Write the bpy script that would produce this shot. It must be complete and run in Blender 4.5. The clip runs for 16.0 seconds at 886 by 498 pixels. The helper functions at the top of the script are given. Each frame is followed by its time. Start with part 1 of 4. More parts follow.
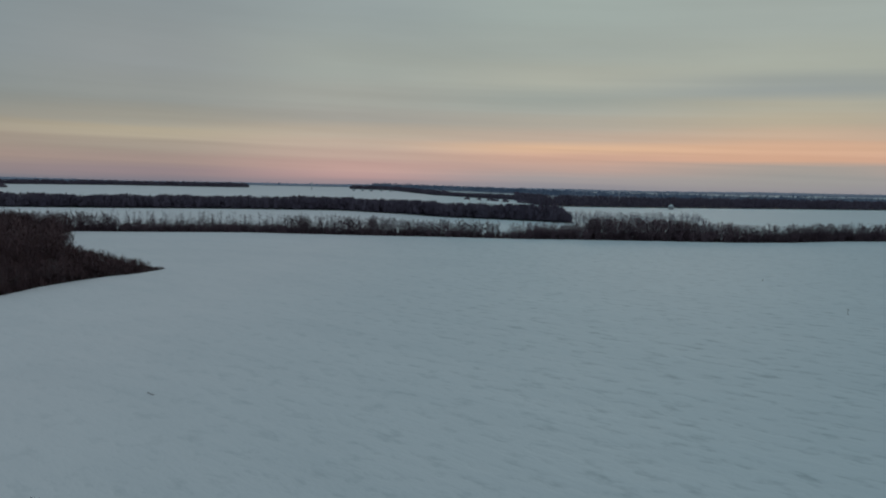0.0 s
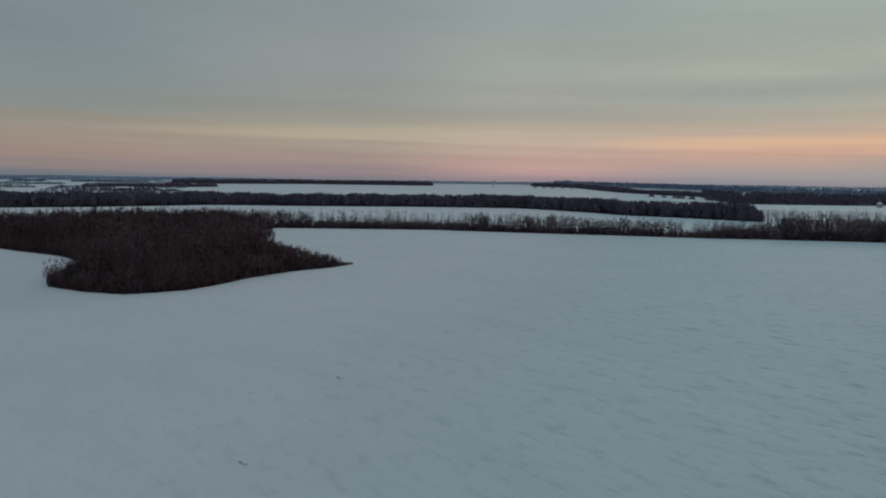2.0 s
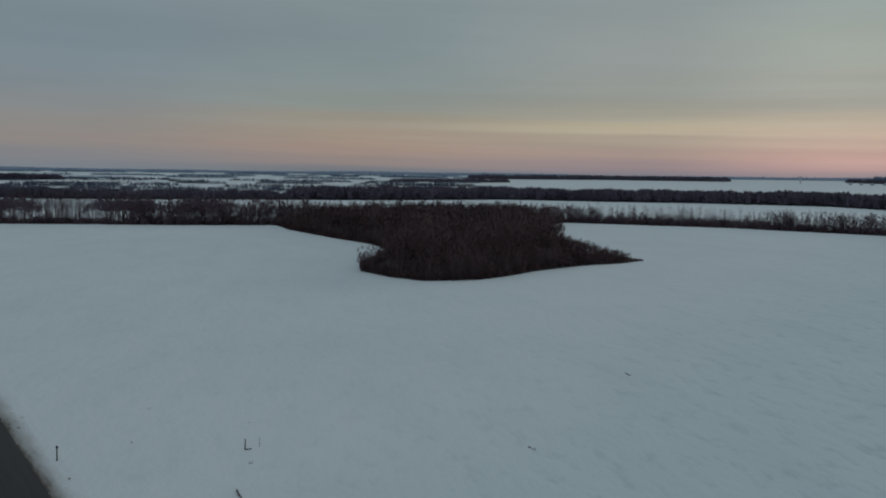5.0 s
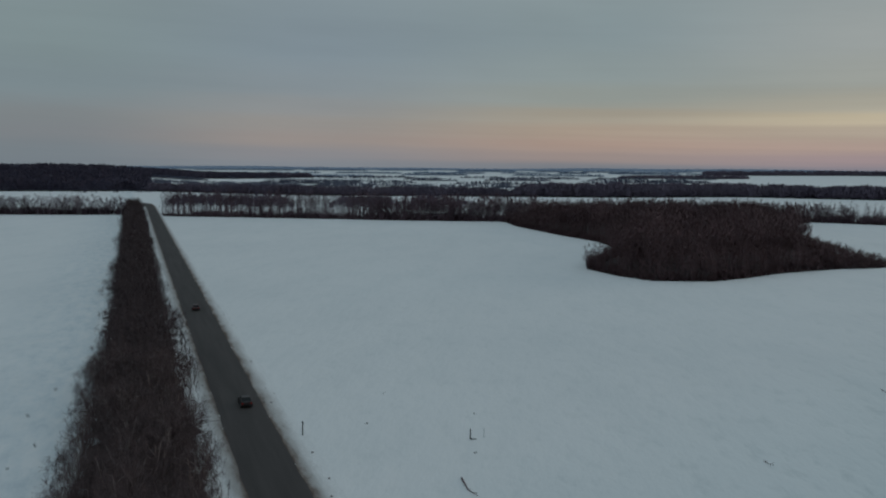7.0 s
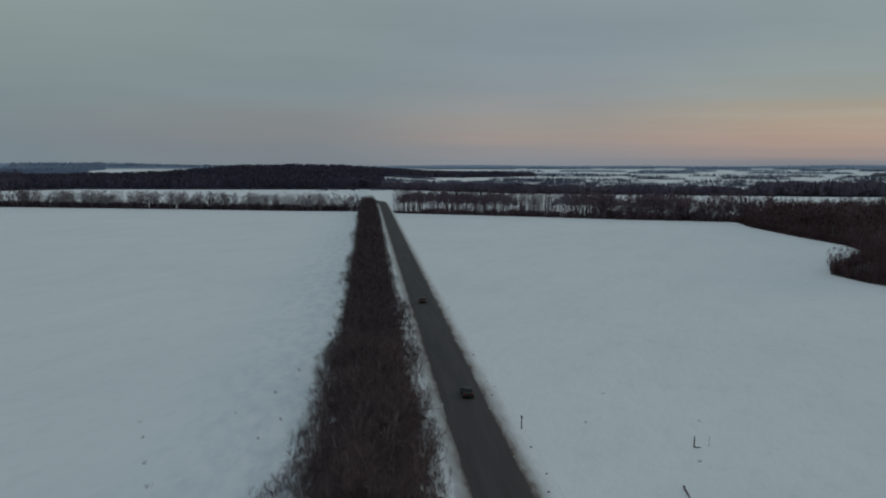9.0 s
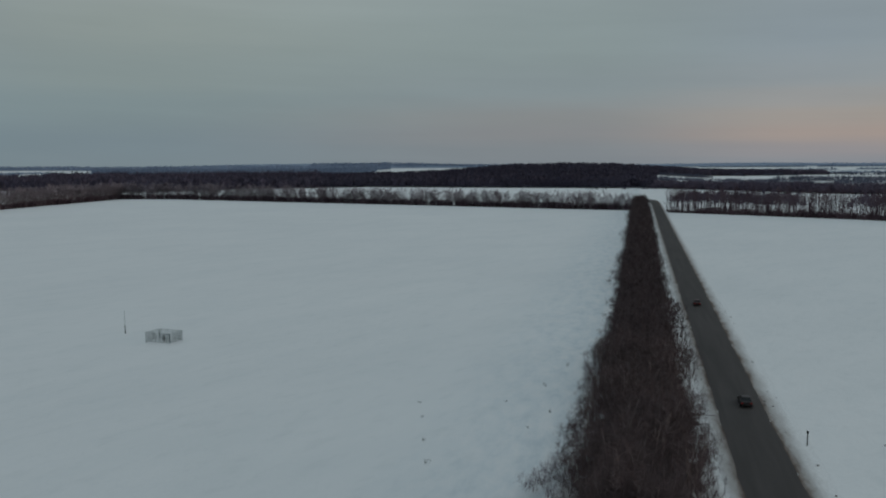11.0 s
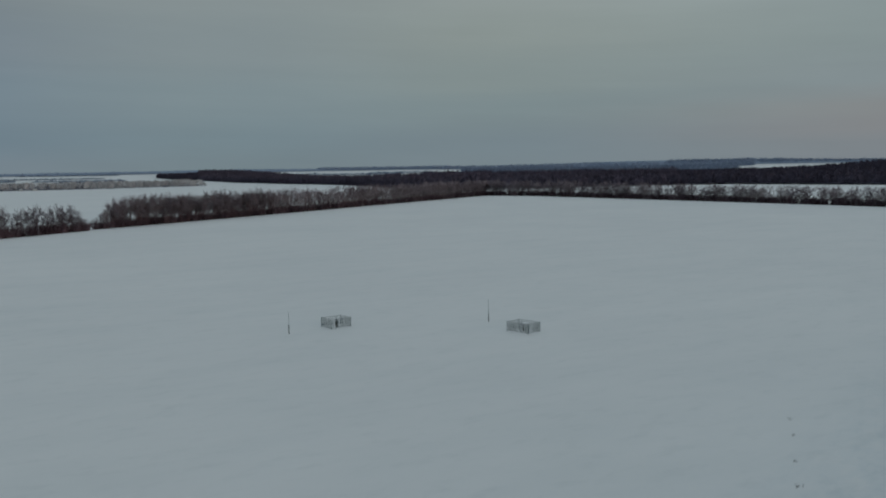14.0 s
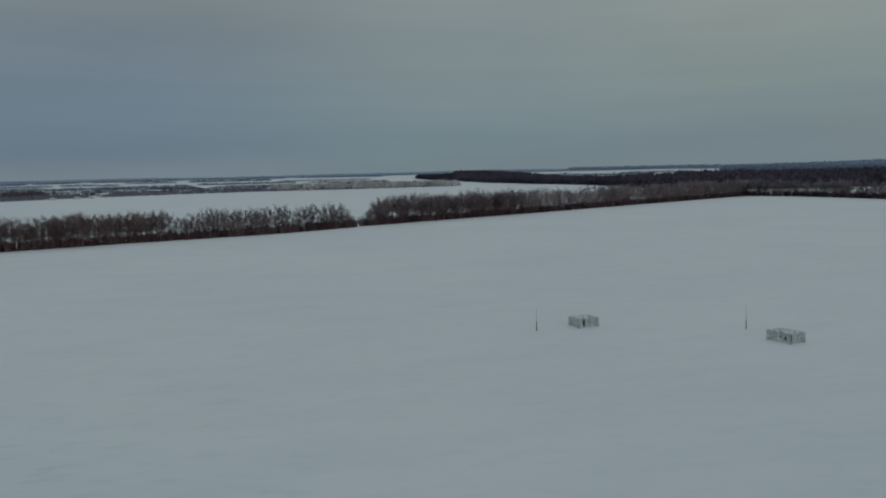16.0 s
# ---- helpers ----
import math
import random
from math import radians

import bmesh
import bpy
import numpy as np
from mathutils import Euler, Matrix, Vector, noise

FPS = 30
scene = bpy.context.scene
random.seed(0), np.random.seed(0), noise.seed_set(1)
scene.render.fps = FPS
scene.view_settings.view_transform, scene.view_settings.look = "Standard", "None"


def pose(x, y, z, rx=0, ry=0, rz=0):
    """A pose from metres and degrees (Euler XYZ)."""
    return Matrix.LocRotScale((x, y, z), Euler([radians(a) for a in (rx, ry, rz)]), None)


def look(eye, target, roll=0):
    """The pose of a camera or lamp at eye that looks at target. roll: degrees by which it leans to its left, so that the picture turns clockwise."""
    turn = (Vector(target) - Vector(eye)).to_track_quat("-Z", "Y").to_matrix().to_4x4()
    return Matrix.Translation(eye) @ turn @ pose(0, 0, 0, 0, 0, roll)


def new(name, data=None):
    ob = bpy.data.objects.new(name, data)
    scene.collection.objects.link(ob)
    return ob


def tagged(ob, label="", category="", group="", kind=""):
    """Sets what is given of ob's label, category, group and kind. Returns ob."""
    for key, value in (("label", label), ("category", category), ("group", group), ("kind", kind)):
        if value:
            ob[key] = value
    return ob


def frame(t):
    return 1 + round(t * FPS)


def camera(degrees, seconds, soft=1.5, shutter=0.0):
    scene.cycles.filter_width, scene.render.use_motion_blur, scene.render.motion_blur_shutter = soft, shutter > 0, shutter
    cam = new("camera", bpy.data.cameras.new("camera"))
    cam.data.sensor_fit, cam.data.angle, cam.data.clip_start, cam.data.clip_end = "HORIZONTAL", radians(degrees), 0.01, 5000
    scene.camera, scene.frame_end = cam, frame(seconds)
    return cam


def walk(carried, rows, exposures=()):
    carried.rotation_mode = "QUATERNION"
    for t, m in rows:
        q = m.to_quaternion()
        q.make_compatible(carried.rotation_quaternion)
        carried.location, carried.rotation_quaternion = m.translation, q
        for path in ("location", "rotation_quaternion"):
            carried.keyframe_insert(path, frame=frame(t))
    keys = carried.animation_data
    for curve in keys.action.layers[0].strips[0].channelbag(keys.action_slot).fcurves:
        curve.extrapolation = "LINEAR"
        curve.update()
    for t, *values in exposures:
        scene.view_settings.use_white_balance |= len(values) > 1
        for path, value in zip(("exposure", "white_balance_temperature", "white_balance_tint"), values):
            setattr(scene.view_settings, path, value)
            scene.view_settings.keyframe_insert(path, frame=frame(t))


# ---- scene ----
cam = camera(56.94, 16.0, soft=2.0)
PATH = [
    (0.0, pose(-0.02, -0.00, 35.90, 85.63, -1.15, -0.00)),
    (0.5, pose(0.63, -1.83, 36.40, 85.53, -1.00, 3.10)),
    (1.0, pose(1.25, -3.51, 36.78, 85.40, -0.93, 6.76)),
    (1.5, pose(1.86, -4.83, 36.84, 85.29, -0.84, 10.02)),
    (2.0, pose(2.32, -5.82, 36.76, 85.24, -0.78, 12.65)),
    (2.5, pose(2.42, -6.40, 36.63, 85.20, -0.70, 15.60)),
    (3.0, pose(2.33, -6.63, 36.50, 85.12, -0.74, 18.55)),
    (5.5, pose(1.58, -6.31, 36.22, 84.58, -0.69, 36.57)),
    (6.0, pose(1.55, -6.30, 36.19, 84.48, -0.61, 40.50)),
    (6.5, pose(1.55, -6.30, 36.18, 84.39, -0.49, 44.46)),
    (7.0, pose(1.58, -6.30, 36.17, 84.34, -0.36, 48.48)),
    (7.5, pose(1.64, -6.33, 36.16, 84.30, -0.26, 52.41)),
    (8.0, pose(1.71, -6.39, 36.14, 84.25, -0.16, 56.29)),
    (8.5, pose(1.80, -6.48, 36.11, 84.22, -0.06, 59.94)),
    (11.0, pose(2.59, -7.54, 35.73, 84.17, 0.36, 82.67)),
    (11.5, pose(2.41, -7.79, 35.68, 84.17, 0.49, 87.17)),
    (12.0, pose(2.05, -8.08, 35.64, 84.16, 0.59, 91.38)),
    (12.5, pose(1.65, -8.36, 35.60, 84.19, 0.62, 95.39)),
    (13.0, pose(1.30, -8.59, 35.57, 84.20, 0.61, 99.58)),
    (13.5, pose(1.12, -8.74, 35.54, 84.23, 0.73, 103.34)),
    (14.0, pose(1.15, -8.77, 35.52, 84.26, 0.96, 107.09)),
    (14.5, pose(1.30, -8.72, 35.49, 84.27, 0.99, 110.88)),
    (15.0, pose(1.54, -8.62, 35.48, 84.40, 1.09, 114.96)),
    (15.5, pose(1.79, -8.51, 35.46, 84.52, 1.25, 119.35)),
    (16.0, pose(2.00, -8.43, 35.44, 84.61, 1.35, 124.45)),
]
walk(cam, PATH, [(0.0, -0.28, 6020, 7), (3.0, -0.29, 6040, 6), (5.5, -0.21, 6080, 5), (8.5, -0.02, 6200, 7), (11.0, 0.05, 6380, 8), (13.0, 0.04, 6400, 9), (16.0, -0.03, 6360, 7)])

# ---- world and light ----
def world_sky():
    w = bpy.data.worlds.new("dusk_sky")
    scene.world = w
    w.use_nodes = True
    nt = w.node_tree
    nt.nodes.clear()
    N, L = nt.nodes.new, nt.links.new

    def math_node(op, a, b=None, c=None):
        n = N("ShaderNodeMath")
        n.operation = op
        for i, v in enumerate((a, b, c)):
            if v is None:
                continue
            if isinstance(v, (int, float)):
                n.inputs[i].default_value = v
            else:
                L(v, n.inputs[i])
        return n.outputs[0]

    def ramp(fac, stops):
        n = N("ShaderNodeValToRGB")
        n.color_ramp.interpolation = "EASE"
        e = n.color_ramp.elements
        while len(e) < len(stops):
            e.new(0.5)
        for k, (p, c) in zip(e, stops):
            k.position, k.color = p, (*c, 1)
        L(fac, n.inputs[0])
        return n.outputs[0]

    def mix(fac, a, b):
        n = N("ShaderNodeMix")
        n.data_type = "RGBA"
        if isinstance(fac, (int, float)):
            n.inputs[0].default_value = fac
        else:
            L(fac, n.inputs[0])
        for s, v in ((n.inputs[6], a), (n.inputs[7], b)):
            if isinstance(v, tuple):
                s.default_value = (*v, 1)
            else:
                L(v, s)
        return n.outputs[2]

    tc = N("ShaderNodeTexCoord")
    sep = N("ShaderNodeSeparateXYZ")
    L(tc.outputs["Generated"], sep.inputs[0])
    x, y, z = sep.outputs
    el = math_node("MULTIPLY", math_node("ARCSINE", z), 57.2958)
    az = math_node("MULTIPLY", math_node("ARCTAN2", math_node("MULTIPLY", x, -1.0), y), 57.2958)
    # layered cloud: long flat streaks that lean a little
    def streak(sx, sz, detail, seed, lean):
        c = N("ShaderNodeCombineXYZ")
        L(math_node("MULTIPLY", az, sx), c.inputs[0])
        L(math_node("ADD", math_node("MULTIPLY", el, sz), math_node("MULTIPLY", az, lean)), c.inputs[1])
        c.inputs[2].default_value = seed
        n = N("ShaderNodeTexNoise")
        n.inputs["Scale"].default_value = 1.0
        n.inputs["Detail"].default_value = detail
        n.inputs["Roughness"].default_value = 0.55
        L(c.outputs[0], n.inputs["Vector"])
        return n.outputs[0]

    big = streak(0.04, 0.24, 5.0, 3.7, -0.010)
    fine = streak(0.022, 1.0, 4.0, 9.2, -0.022)
    e2 = math_node("ADD", el, math_node("MULTIPLY", math_node("SUBTRACT", fine, 0.5), 0.9))
    h = math_node("DIVIDE", math_node("ADD", e2, 1.0), 26.0)   # -1 deg .. 25 deg
    def deg(stops):
        return [((e + 1.0) / 26.0, c) for e, c in stops] + [(1.0, ZENITH)]

    # the sky beyond the sunset mirrors the side that is seen
    off = math_node("ABSOLUTE", math_node("SUBTRACT", az, SKY[0][0]))
    off = math_node("MINIMUM", off, math_node("SUBTRACT", 360.0, off))
    col = ramp(h, deg(SKY[0][1]))
    for (a0, _), (a1, stops) in zip(SKY[:-1], SKY[1:]):
        f = N("ShaderNodeMapRange")
        f.interpolation_type = "SMOOTHSTEP"
        f.inputs[1].default_value, f.inputs[2].default_value = a0 - SKY[0][0], a1 - SKY[0][0]
        L(off, f.inputs[0])
        col = mix(f.outputs[0], col, ramp(h, deg(stops)))
    dusk = N("ShaderNodeMapRange")
    dusk.interpolation_type = "SMOOTHSTEP"
    dusk.inputs[1].default_value, dusk.inputs[2].default_value = 30, 100
    L(off, dusk.inputs[0])
    g = math_node("ADD", math_node("MULTIPLY", big, 0.26), 0.87)
    # the glow breaks into brighter streaks on the sunset side
    band = ramp(math_node("DIVIDE", el, 8.0), [(0.0, (0, 0, 0)), (0.16, (0.5, 0.5, 0.5)), (0.33, (1, 1, 1)), (0.55, (0.45, 0.45, 0.45)), (1.0, (0.1, 0.1, 0.1))])
    side = math_node("SUBTRACT", 1.0, dusk.outputs[0])
    strength = math_node("ADD", math_node("MULTIPLY", math_node("MULTIPLY", band, side), 0.5), 0.05)
    amp = math_node("ADD", math_node("MULTIPLY", math_node("SUBTRACT", fine, 0.5), strength), 1.0)
    gg = math_node("MULTIPLY", g, amp)
    sc = N("ShaderNodeVectorMath")
    sc.operation = "SCALE"
    L(col, sc.inputs[0])
    L(gg, sc.inputs["Scale"])
    # clear dusk air behind the cloud
    sky = N("ShaderNodeTexSky")
    sky.sky_type = "NISHITA"
    sky.sun_disc = False
    sky.sun_elevation, sky.sun_rotation = radians(2.0), radians(-SUNSET_AZ)
    add = N("ShaderNodeVectorMath")
    add.operation = "MULTIPLY_ADD"
    L(sky.outputs[0], add.inputs[0])
    add.inputs[1].default_value = (0.0015, 0.0015, 0.0015)
    L(sc.outputs[0], add.inputs[2])
    bg = N("ShaderNodeBackground")
    L(add.outputs[0], bg.inputs[0])
    bg.inputs[1].default_value = SKY_STRENGTH
    out = N("ShaderNodeOutputWorld")
    L(bg.outputs[0], out.inputs[0])


SUNSET_AZ = -22.0
SKY_STRENGTH = 1.0
ZENITH = (0.298, 0.352, 0.382)
# colour of the cloud by degrees above the horizon, from the sunset round to the dark side
SKY = [
    (-24, [(0, (0.322, 0.326, 0.344)), (1, (0.363, 0.367, 0.349)), (1.7, (0.419, 0.383, 0.344)), (2.1, (0.784, 0.464, 0.314)), (2.9, (0.801, 0.489, 0.324)), (3.6, (0.658, 0.464, 0.329)), (4.6, (0.544, 0.464, 0.339)), (5.6, (0.504, 0.470, 0.365)), (6.6, (0.374, 0.400, 0.371)), (8.2, (0.479, 0.489, 0.404)), (11, (0.436, 0.464, 0.409))]),
    (-8, [(0, (0.312, 0.301, 0.324)), (0.8, (0.407, 0.361, 0.349)), (1.4, (0.613, 0.417, 0.344)), (2.1, (0.727, 0.446, 0.329)), (2.8, (0.853, 0.541, 0.344)), (3.4, (0.613, 0.464, 0.355)), (4.4, (0.504, 0.446, 0.360)), (6, (0.419, 0.434, 0.376)), (7.5, (0.504, 0.495, 0.404)), (9.5, (0.448, 0.470, 0.409)), (12, (0.448, 0.489, 0.433))]),
    (6, [(0, (0.363, 0.283, 0.295)), (0.7, (0.571, 0.361, 0.329)), (1.3, (0.628, 0.394, 0.334)), (2.1, (0.628, 0.440, 0.349)), (3, (0.613, 0.464, 0.355)), (3.6, (0.585, 0.476, 0.365)), (4.5, (0.466, 0.428, 0.365)), (6, (0.448, 0.434, 0.371)), (8, (0.430, 0.440, 0.381)), (12, (0.385, 0.417, 0.392))]),
    (20, [(0, (0.257, 0.231, 0.258)), (0.7, (0.363, 0.273, 0.272)), (1.4, (0.448, 0.326, 0.276)), (2.4, (0.436, 0.351, 0.276)), (3.4, (0.517, 0.428, 0.304)), (4, (0.419, 0.378, 0.304)), (5.5, (0.358, 0.356, 0.319)), (8, (0.348, 0.356, 0.339)), (12, (0.322, 0.346, 0.339))]),
    (38, [(0, (0.213, 0.216, 0.235)), (0.8, (0.338, 0.263, 0.238)), (1.6, (0.423, 0.303, 0.246)), (2.6, (0.423, 0.327, 0.255)), (3.6, (0.390, 0.336, 0.267)), (4.8, (0.314, 0.327, 0.298)), (6.5, (0.282, 0.317, 0.312)), (9, (0.264, 0.308, 0.317)), (12, (0.269, 0.312, 0.317))]),
    (58, [(0, (0.231, 0.242, 0.263)), (0.8, (0.269, 0.255, 0.263)), (1.8, (0.333, 0.280, 0.255)), (3, (0.319, 0.289, 0.267)), (4.2, (0.286, 0.289, 0.289)), (5.5, (0.256, 0.285, 0.303)), (8, (0.239, 0.280, 0.308)), (12, (0.248, 0.289, 0.308))]),
    (74, [(0, (0.194, 0.215, 0.234)), (0.8, (0.205, 0.226, 0.242)), (2, (0.227, 0.234, 0.242)), (3.2, (0.231, 0.242, 0.246)), (5, (0.220, 0.259, 0.272)), (8, (0.231, 0.276, 0.280)), (12, (0.248, 0.294, 0.298))]),
    (104, [(0, (0.178, 0.222, 0.245)), (1.5, (0.172, 0.218, 0.242)), (4, (0.193, 0.242, 0.254)), (6, (0.222, 0.266, 0.266)), (9, (0.250, 0.288, 0.279)), (12, (0.266, 0.303, 0.297))]),
    (122, [(0, (0.168, 0.216, 0.238)), (2, (0.171, 0.227, 0.254)), (5, (0.195, 0.246, 0.266)), (8, (0.220, 0.262, 0.275)), (12, (0.238, 0.275, 0.279))]),
    (146, [(0, (0.181, 0.223, 0.262)), (2, (0.144, 0.198, 0.246)), (5, (0.150, 0.202, 0.250)), (8, (0.168, 0.209, 0.254)), (12, (0.202, 0.235, 0.254))]),
]
world_sky()

sun_data = bpy.data.lights.new("sun", "SUN")
sun_data.energy, sun_data.angle, sun_data.color = 0.5, radians(18), (1.0, 0.80, 0.66)
sun = new("sun", sun_data)
sun.matrix_world = look((30, 120, 14), (0, 0, 0))

# ---- materials ----
def material(name, base, rough=0.8, spec=0.3):
    m = bpy.data.materials.new(name)
    m.use_nodes = True
    b = m.node_tree.nodes["Principled BSDF"]
    b.inputs["Base Color"].default_value = (*base, 1)
    b.inputs["Roughness"].default_value = rough
    b.inputs["Specular IOR Level"].default_value = spec
    return m, m.node_tree, b


def noise_node(nt, scale, detail=4, stretch=None, turn=0.0, rough=0.55):
    tc = nt.nodes.new("ShaderNodeTexCoord")
    n = nt.nodes.new("ShaderNodeTexNoise")
    n.inputs["Scale"].default_value = scale
    n.inputs["Detail"].default_value = detail
    n.inputs["Roughness"].default_value = rough
    last = tc.outputs["Object"]
    for key, value in (("Rotation", (0, 0, radians(turn))), ("Scale", stretch or (1, 1, 1))):
        mp = nt.nodes.new("ShaderNodeMapping")
        mp.inputs[key].default_value = value
        nt.links.new(last, mp.inputs[0])
        last = mp.outputs[0]
    nt.links.new(last, n.inputs["Vector"])
    return n.outputs[0]


def ramp_node(nt, fac, stops):
    r = nt.nodes.new("ShaderNodeValToRGB")
    e = r.color_ramp.elements
    while len(e) < len(stops):
        e.new(0.5)
    for k, (p, c) in zip(e, stops):
        k.position, k.color = p, (*c, 1)
    nt.links.new(fac, r.inputs[0])
    return r.outputs[0]


def mix_node(nt, fac, a, b, blend="MIX"):
    n = nt.nodes.new("ShaderNodeMix")
    n.data_type, n.blend_type = "RGBA", blend
    if isinstance(fac, float):
        n.inputs[0].default_value = fac
    else:
        nt.links.new(fac, n.inputs[0])
    for s, v in ((n.inputs[6], a), (n.inputs[7], b)):
        if isinstance(v, tuple):
            s.default_value = (*v, 1)
        else:
            nt.links.new(v, s)
    return n.outputs[2]


def bump_node(nt, bsdf, heights):
    last = None
    for h, dist, strength in heights:
        b = nt.nodes.new("ShaderNodeBump")
        b.inputs["Distance"].default_value = dist
        b.inputs["Strength"].default_value = strength
        nt.links.new(h, b.inputs["Height"])
        if last:
            nt.links.new(last, b.inputs["Normal"])
        last = b.outputs[0]
    nt.links.new(last, bsdf.inputs["Normal"])


ROAD_TURN = -159.2


def snow_material():
    m, nt, b = material("snow", (0.78, 0.8, 0.83), 0.75, 0.2)
    broad = noise_node(nt, 0.011, 3)
    drift = noise_node(nt, 0.08, 5, (0.36, 1.0, 1.0), -134, 0.6)
    crust = noise_node(nt, 0.33, 5, (0.5, 1.0, 1.0), -134, 0.62)
    fine = noise_node(nt, 3.0, 3)
    # mask of the open side of the field, scoured by the wind into scallops
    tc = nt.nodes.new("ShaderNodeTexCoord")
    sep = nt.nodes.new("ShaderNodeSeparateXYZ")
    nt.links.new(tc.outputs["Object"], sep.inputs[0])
    open_side = nt.nodes.new("ShaderNodeMapRange")
    open_side.inputs[1].default_value, open_side.inputs[2].default_value = -70, 40
    nt.links.new(sep.outputs[0], open_side.inputs[0])
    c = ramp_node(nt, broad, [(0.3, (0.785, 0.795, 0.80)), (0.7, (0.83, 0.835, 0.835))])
    # relief shading of the drifts put into the colour
    drift_shade = ramp_node(nt, drift, [(0.34, (0.86, 0.89, 0.90)), (0.56, (1, 1, 1)), (1.0, (1, 1, 1))])
    c = mix_node(nt, 0.28, c, drift_shade, "MULTIPLY")
    # shade in the scallops put into the colour, strongest on the open side
    scallop_shade = ramp_node(nt, crust, [(0.30, (0.56, 0.62, 0.63)), (0.47, (1, 1, 1))])
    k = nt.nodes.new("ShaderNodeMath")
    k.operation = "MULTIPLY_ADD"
    nt.links.new(open_side.outputs[0], k.inputs[0])
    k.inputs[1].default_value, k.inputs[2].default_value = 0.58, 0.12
    c = mix_node(nt, k.outputs[0], c, scallop_shade, "MULTIPLY")
    # blue skylight on the open side put into the snow's colour
    c = mix_node(nt, open_side.outputs[0], c, mix_node(nt, 1.0, c, (0.80, 0.91, 0.93), "MULTIPLY"))
    # drifts and tracks beside the roadside belt, coloured bluer and darker in the hollows
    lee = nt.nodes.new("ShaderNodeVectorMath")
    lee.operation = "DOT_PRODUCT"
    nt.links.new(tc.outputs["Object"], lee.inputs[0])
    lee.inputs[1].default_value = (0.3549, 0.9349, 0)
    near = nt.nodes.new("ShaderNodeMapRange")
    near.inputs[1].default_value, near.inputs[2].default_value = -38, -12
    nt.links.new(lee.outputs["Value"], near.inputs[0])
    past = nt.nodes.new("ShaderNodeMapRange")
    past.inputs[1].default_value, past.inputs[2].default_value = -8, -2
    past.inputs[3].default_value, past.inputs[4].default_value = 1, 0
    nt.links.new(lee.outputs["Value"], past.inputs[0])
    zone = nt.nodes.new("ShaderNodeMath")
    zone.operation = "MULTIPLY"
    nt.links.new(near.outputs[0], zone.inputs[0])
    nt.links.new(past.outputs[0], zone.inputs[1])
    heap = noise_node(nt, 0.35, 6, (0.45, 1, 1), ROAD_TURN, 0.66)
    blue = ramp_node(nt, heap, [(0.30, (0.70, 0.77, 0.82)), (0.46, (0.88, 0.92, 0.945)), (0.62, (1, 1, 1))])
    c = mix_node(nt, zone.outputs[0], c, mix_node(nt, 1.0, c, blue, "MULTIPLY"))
    nt.links.new(c, b.inputs["Base Color"])
    rise = nt.nodes.new("ShaderNodeMath")
    rise.operation = "MULTIPLY"
    nt.links.new(zone.outputs[0], rise.inputs[0])
    nt.links.new(heap, rise.inputs[1])
    bump_node(nt, b, [(drift, 1.2, 0.2), (crust, 0.45, 0.4), (rise.outputs[0], 0.8, 0.5), (fine, 0.05, 0.3)])
    return m


def bark_material(name, dark, light, scale=0.35, rough=0.9):
    m, nt, b = material(name, dark, rough, 0.15)
    oi = nt.nodes.new("ShaderNodeObjectInfo")
    n = noise_node(nt, scale, 4)
    c = ramp_node(nt, n, [(0.35, dark), (0.7, light)])
    v = ramp_node(nt, oi.outputs["Random"], [(0.0, (0.75, 0.75, 0.75)), (1.0, (1.2, 1.15, 1.1))])
    nt.links.new(mix_node(nt, 1.0, c, v, "MULTIPLY"), b.inputs["Base Color"])
    return m


def patchy_material(name, stops, scale, stretch=None, turn=0, rough=0.9, bump=0.05, fine=6.0):
    m, nt, b = material(name, stops[0][1], rough, 0.2)
    n = noise_node(nt, scale, 6, stretch, turn, 0.62)
    f = noise_node(nt, fine, 4)
    c = ramp_node(nt, n, stops)
    c = mix_node(nt, 0.35, c, ramp_node(nt, f, [(0.3, (0.6, 0.6, 0.6)), (0.7, (1.25, 1.25, 1.25))]), "MULTIPLY")
    nt.links.new(c, b.inputs["Base Color"])
    bump_node(nt, b, [(n, bump, 0.6), (f, bump * 0.3, 0.5)])
    return m


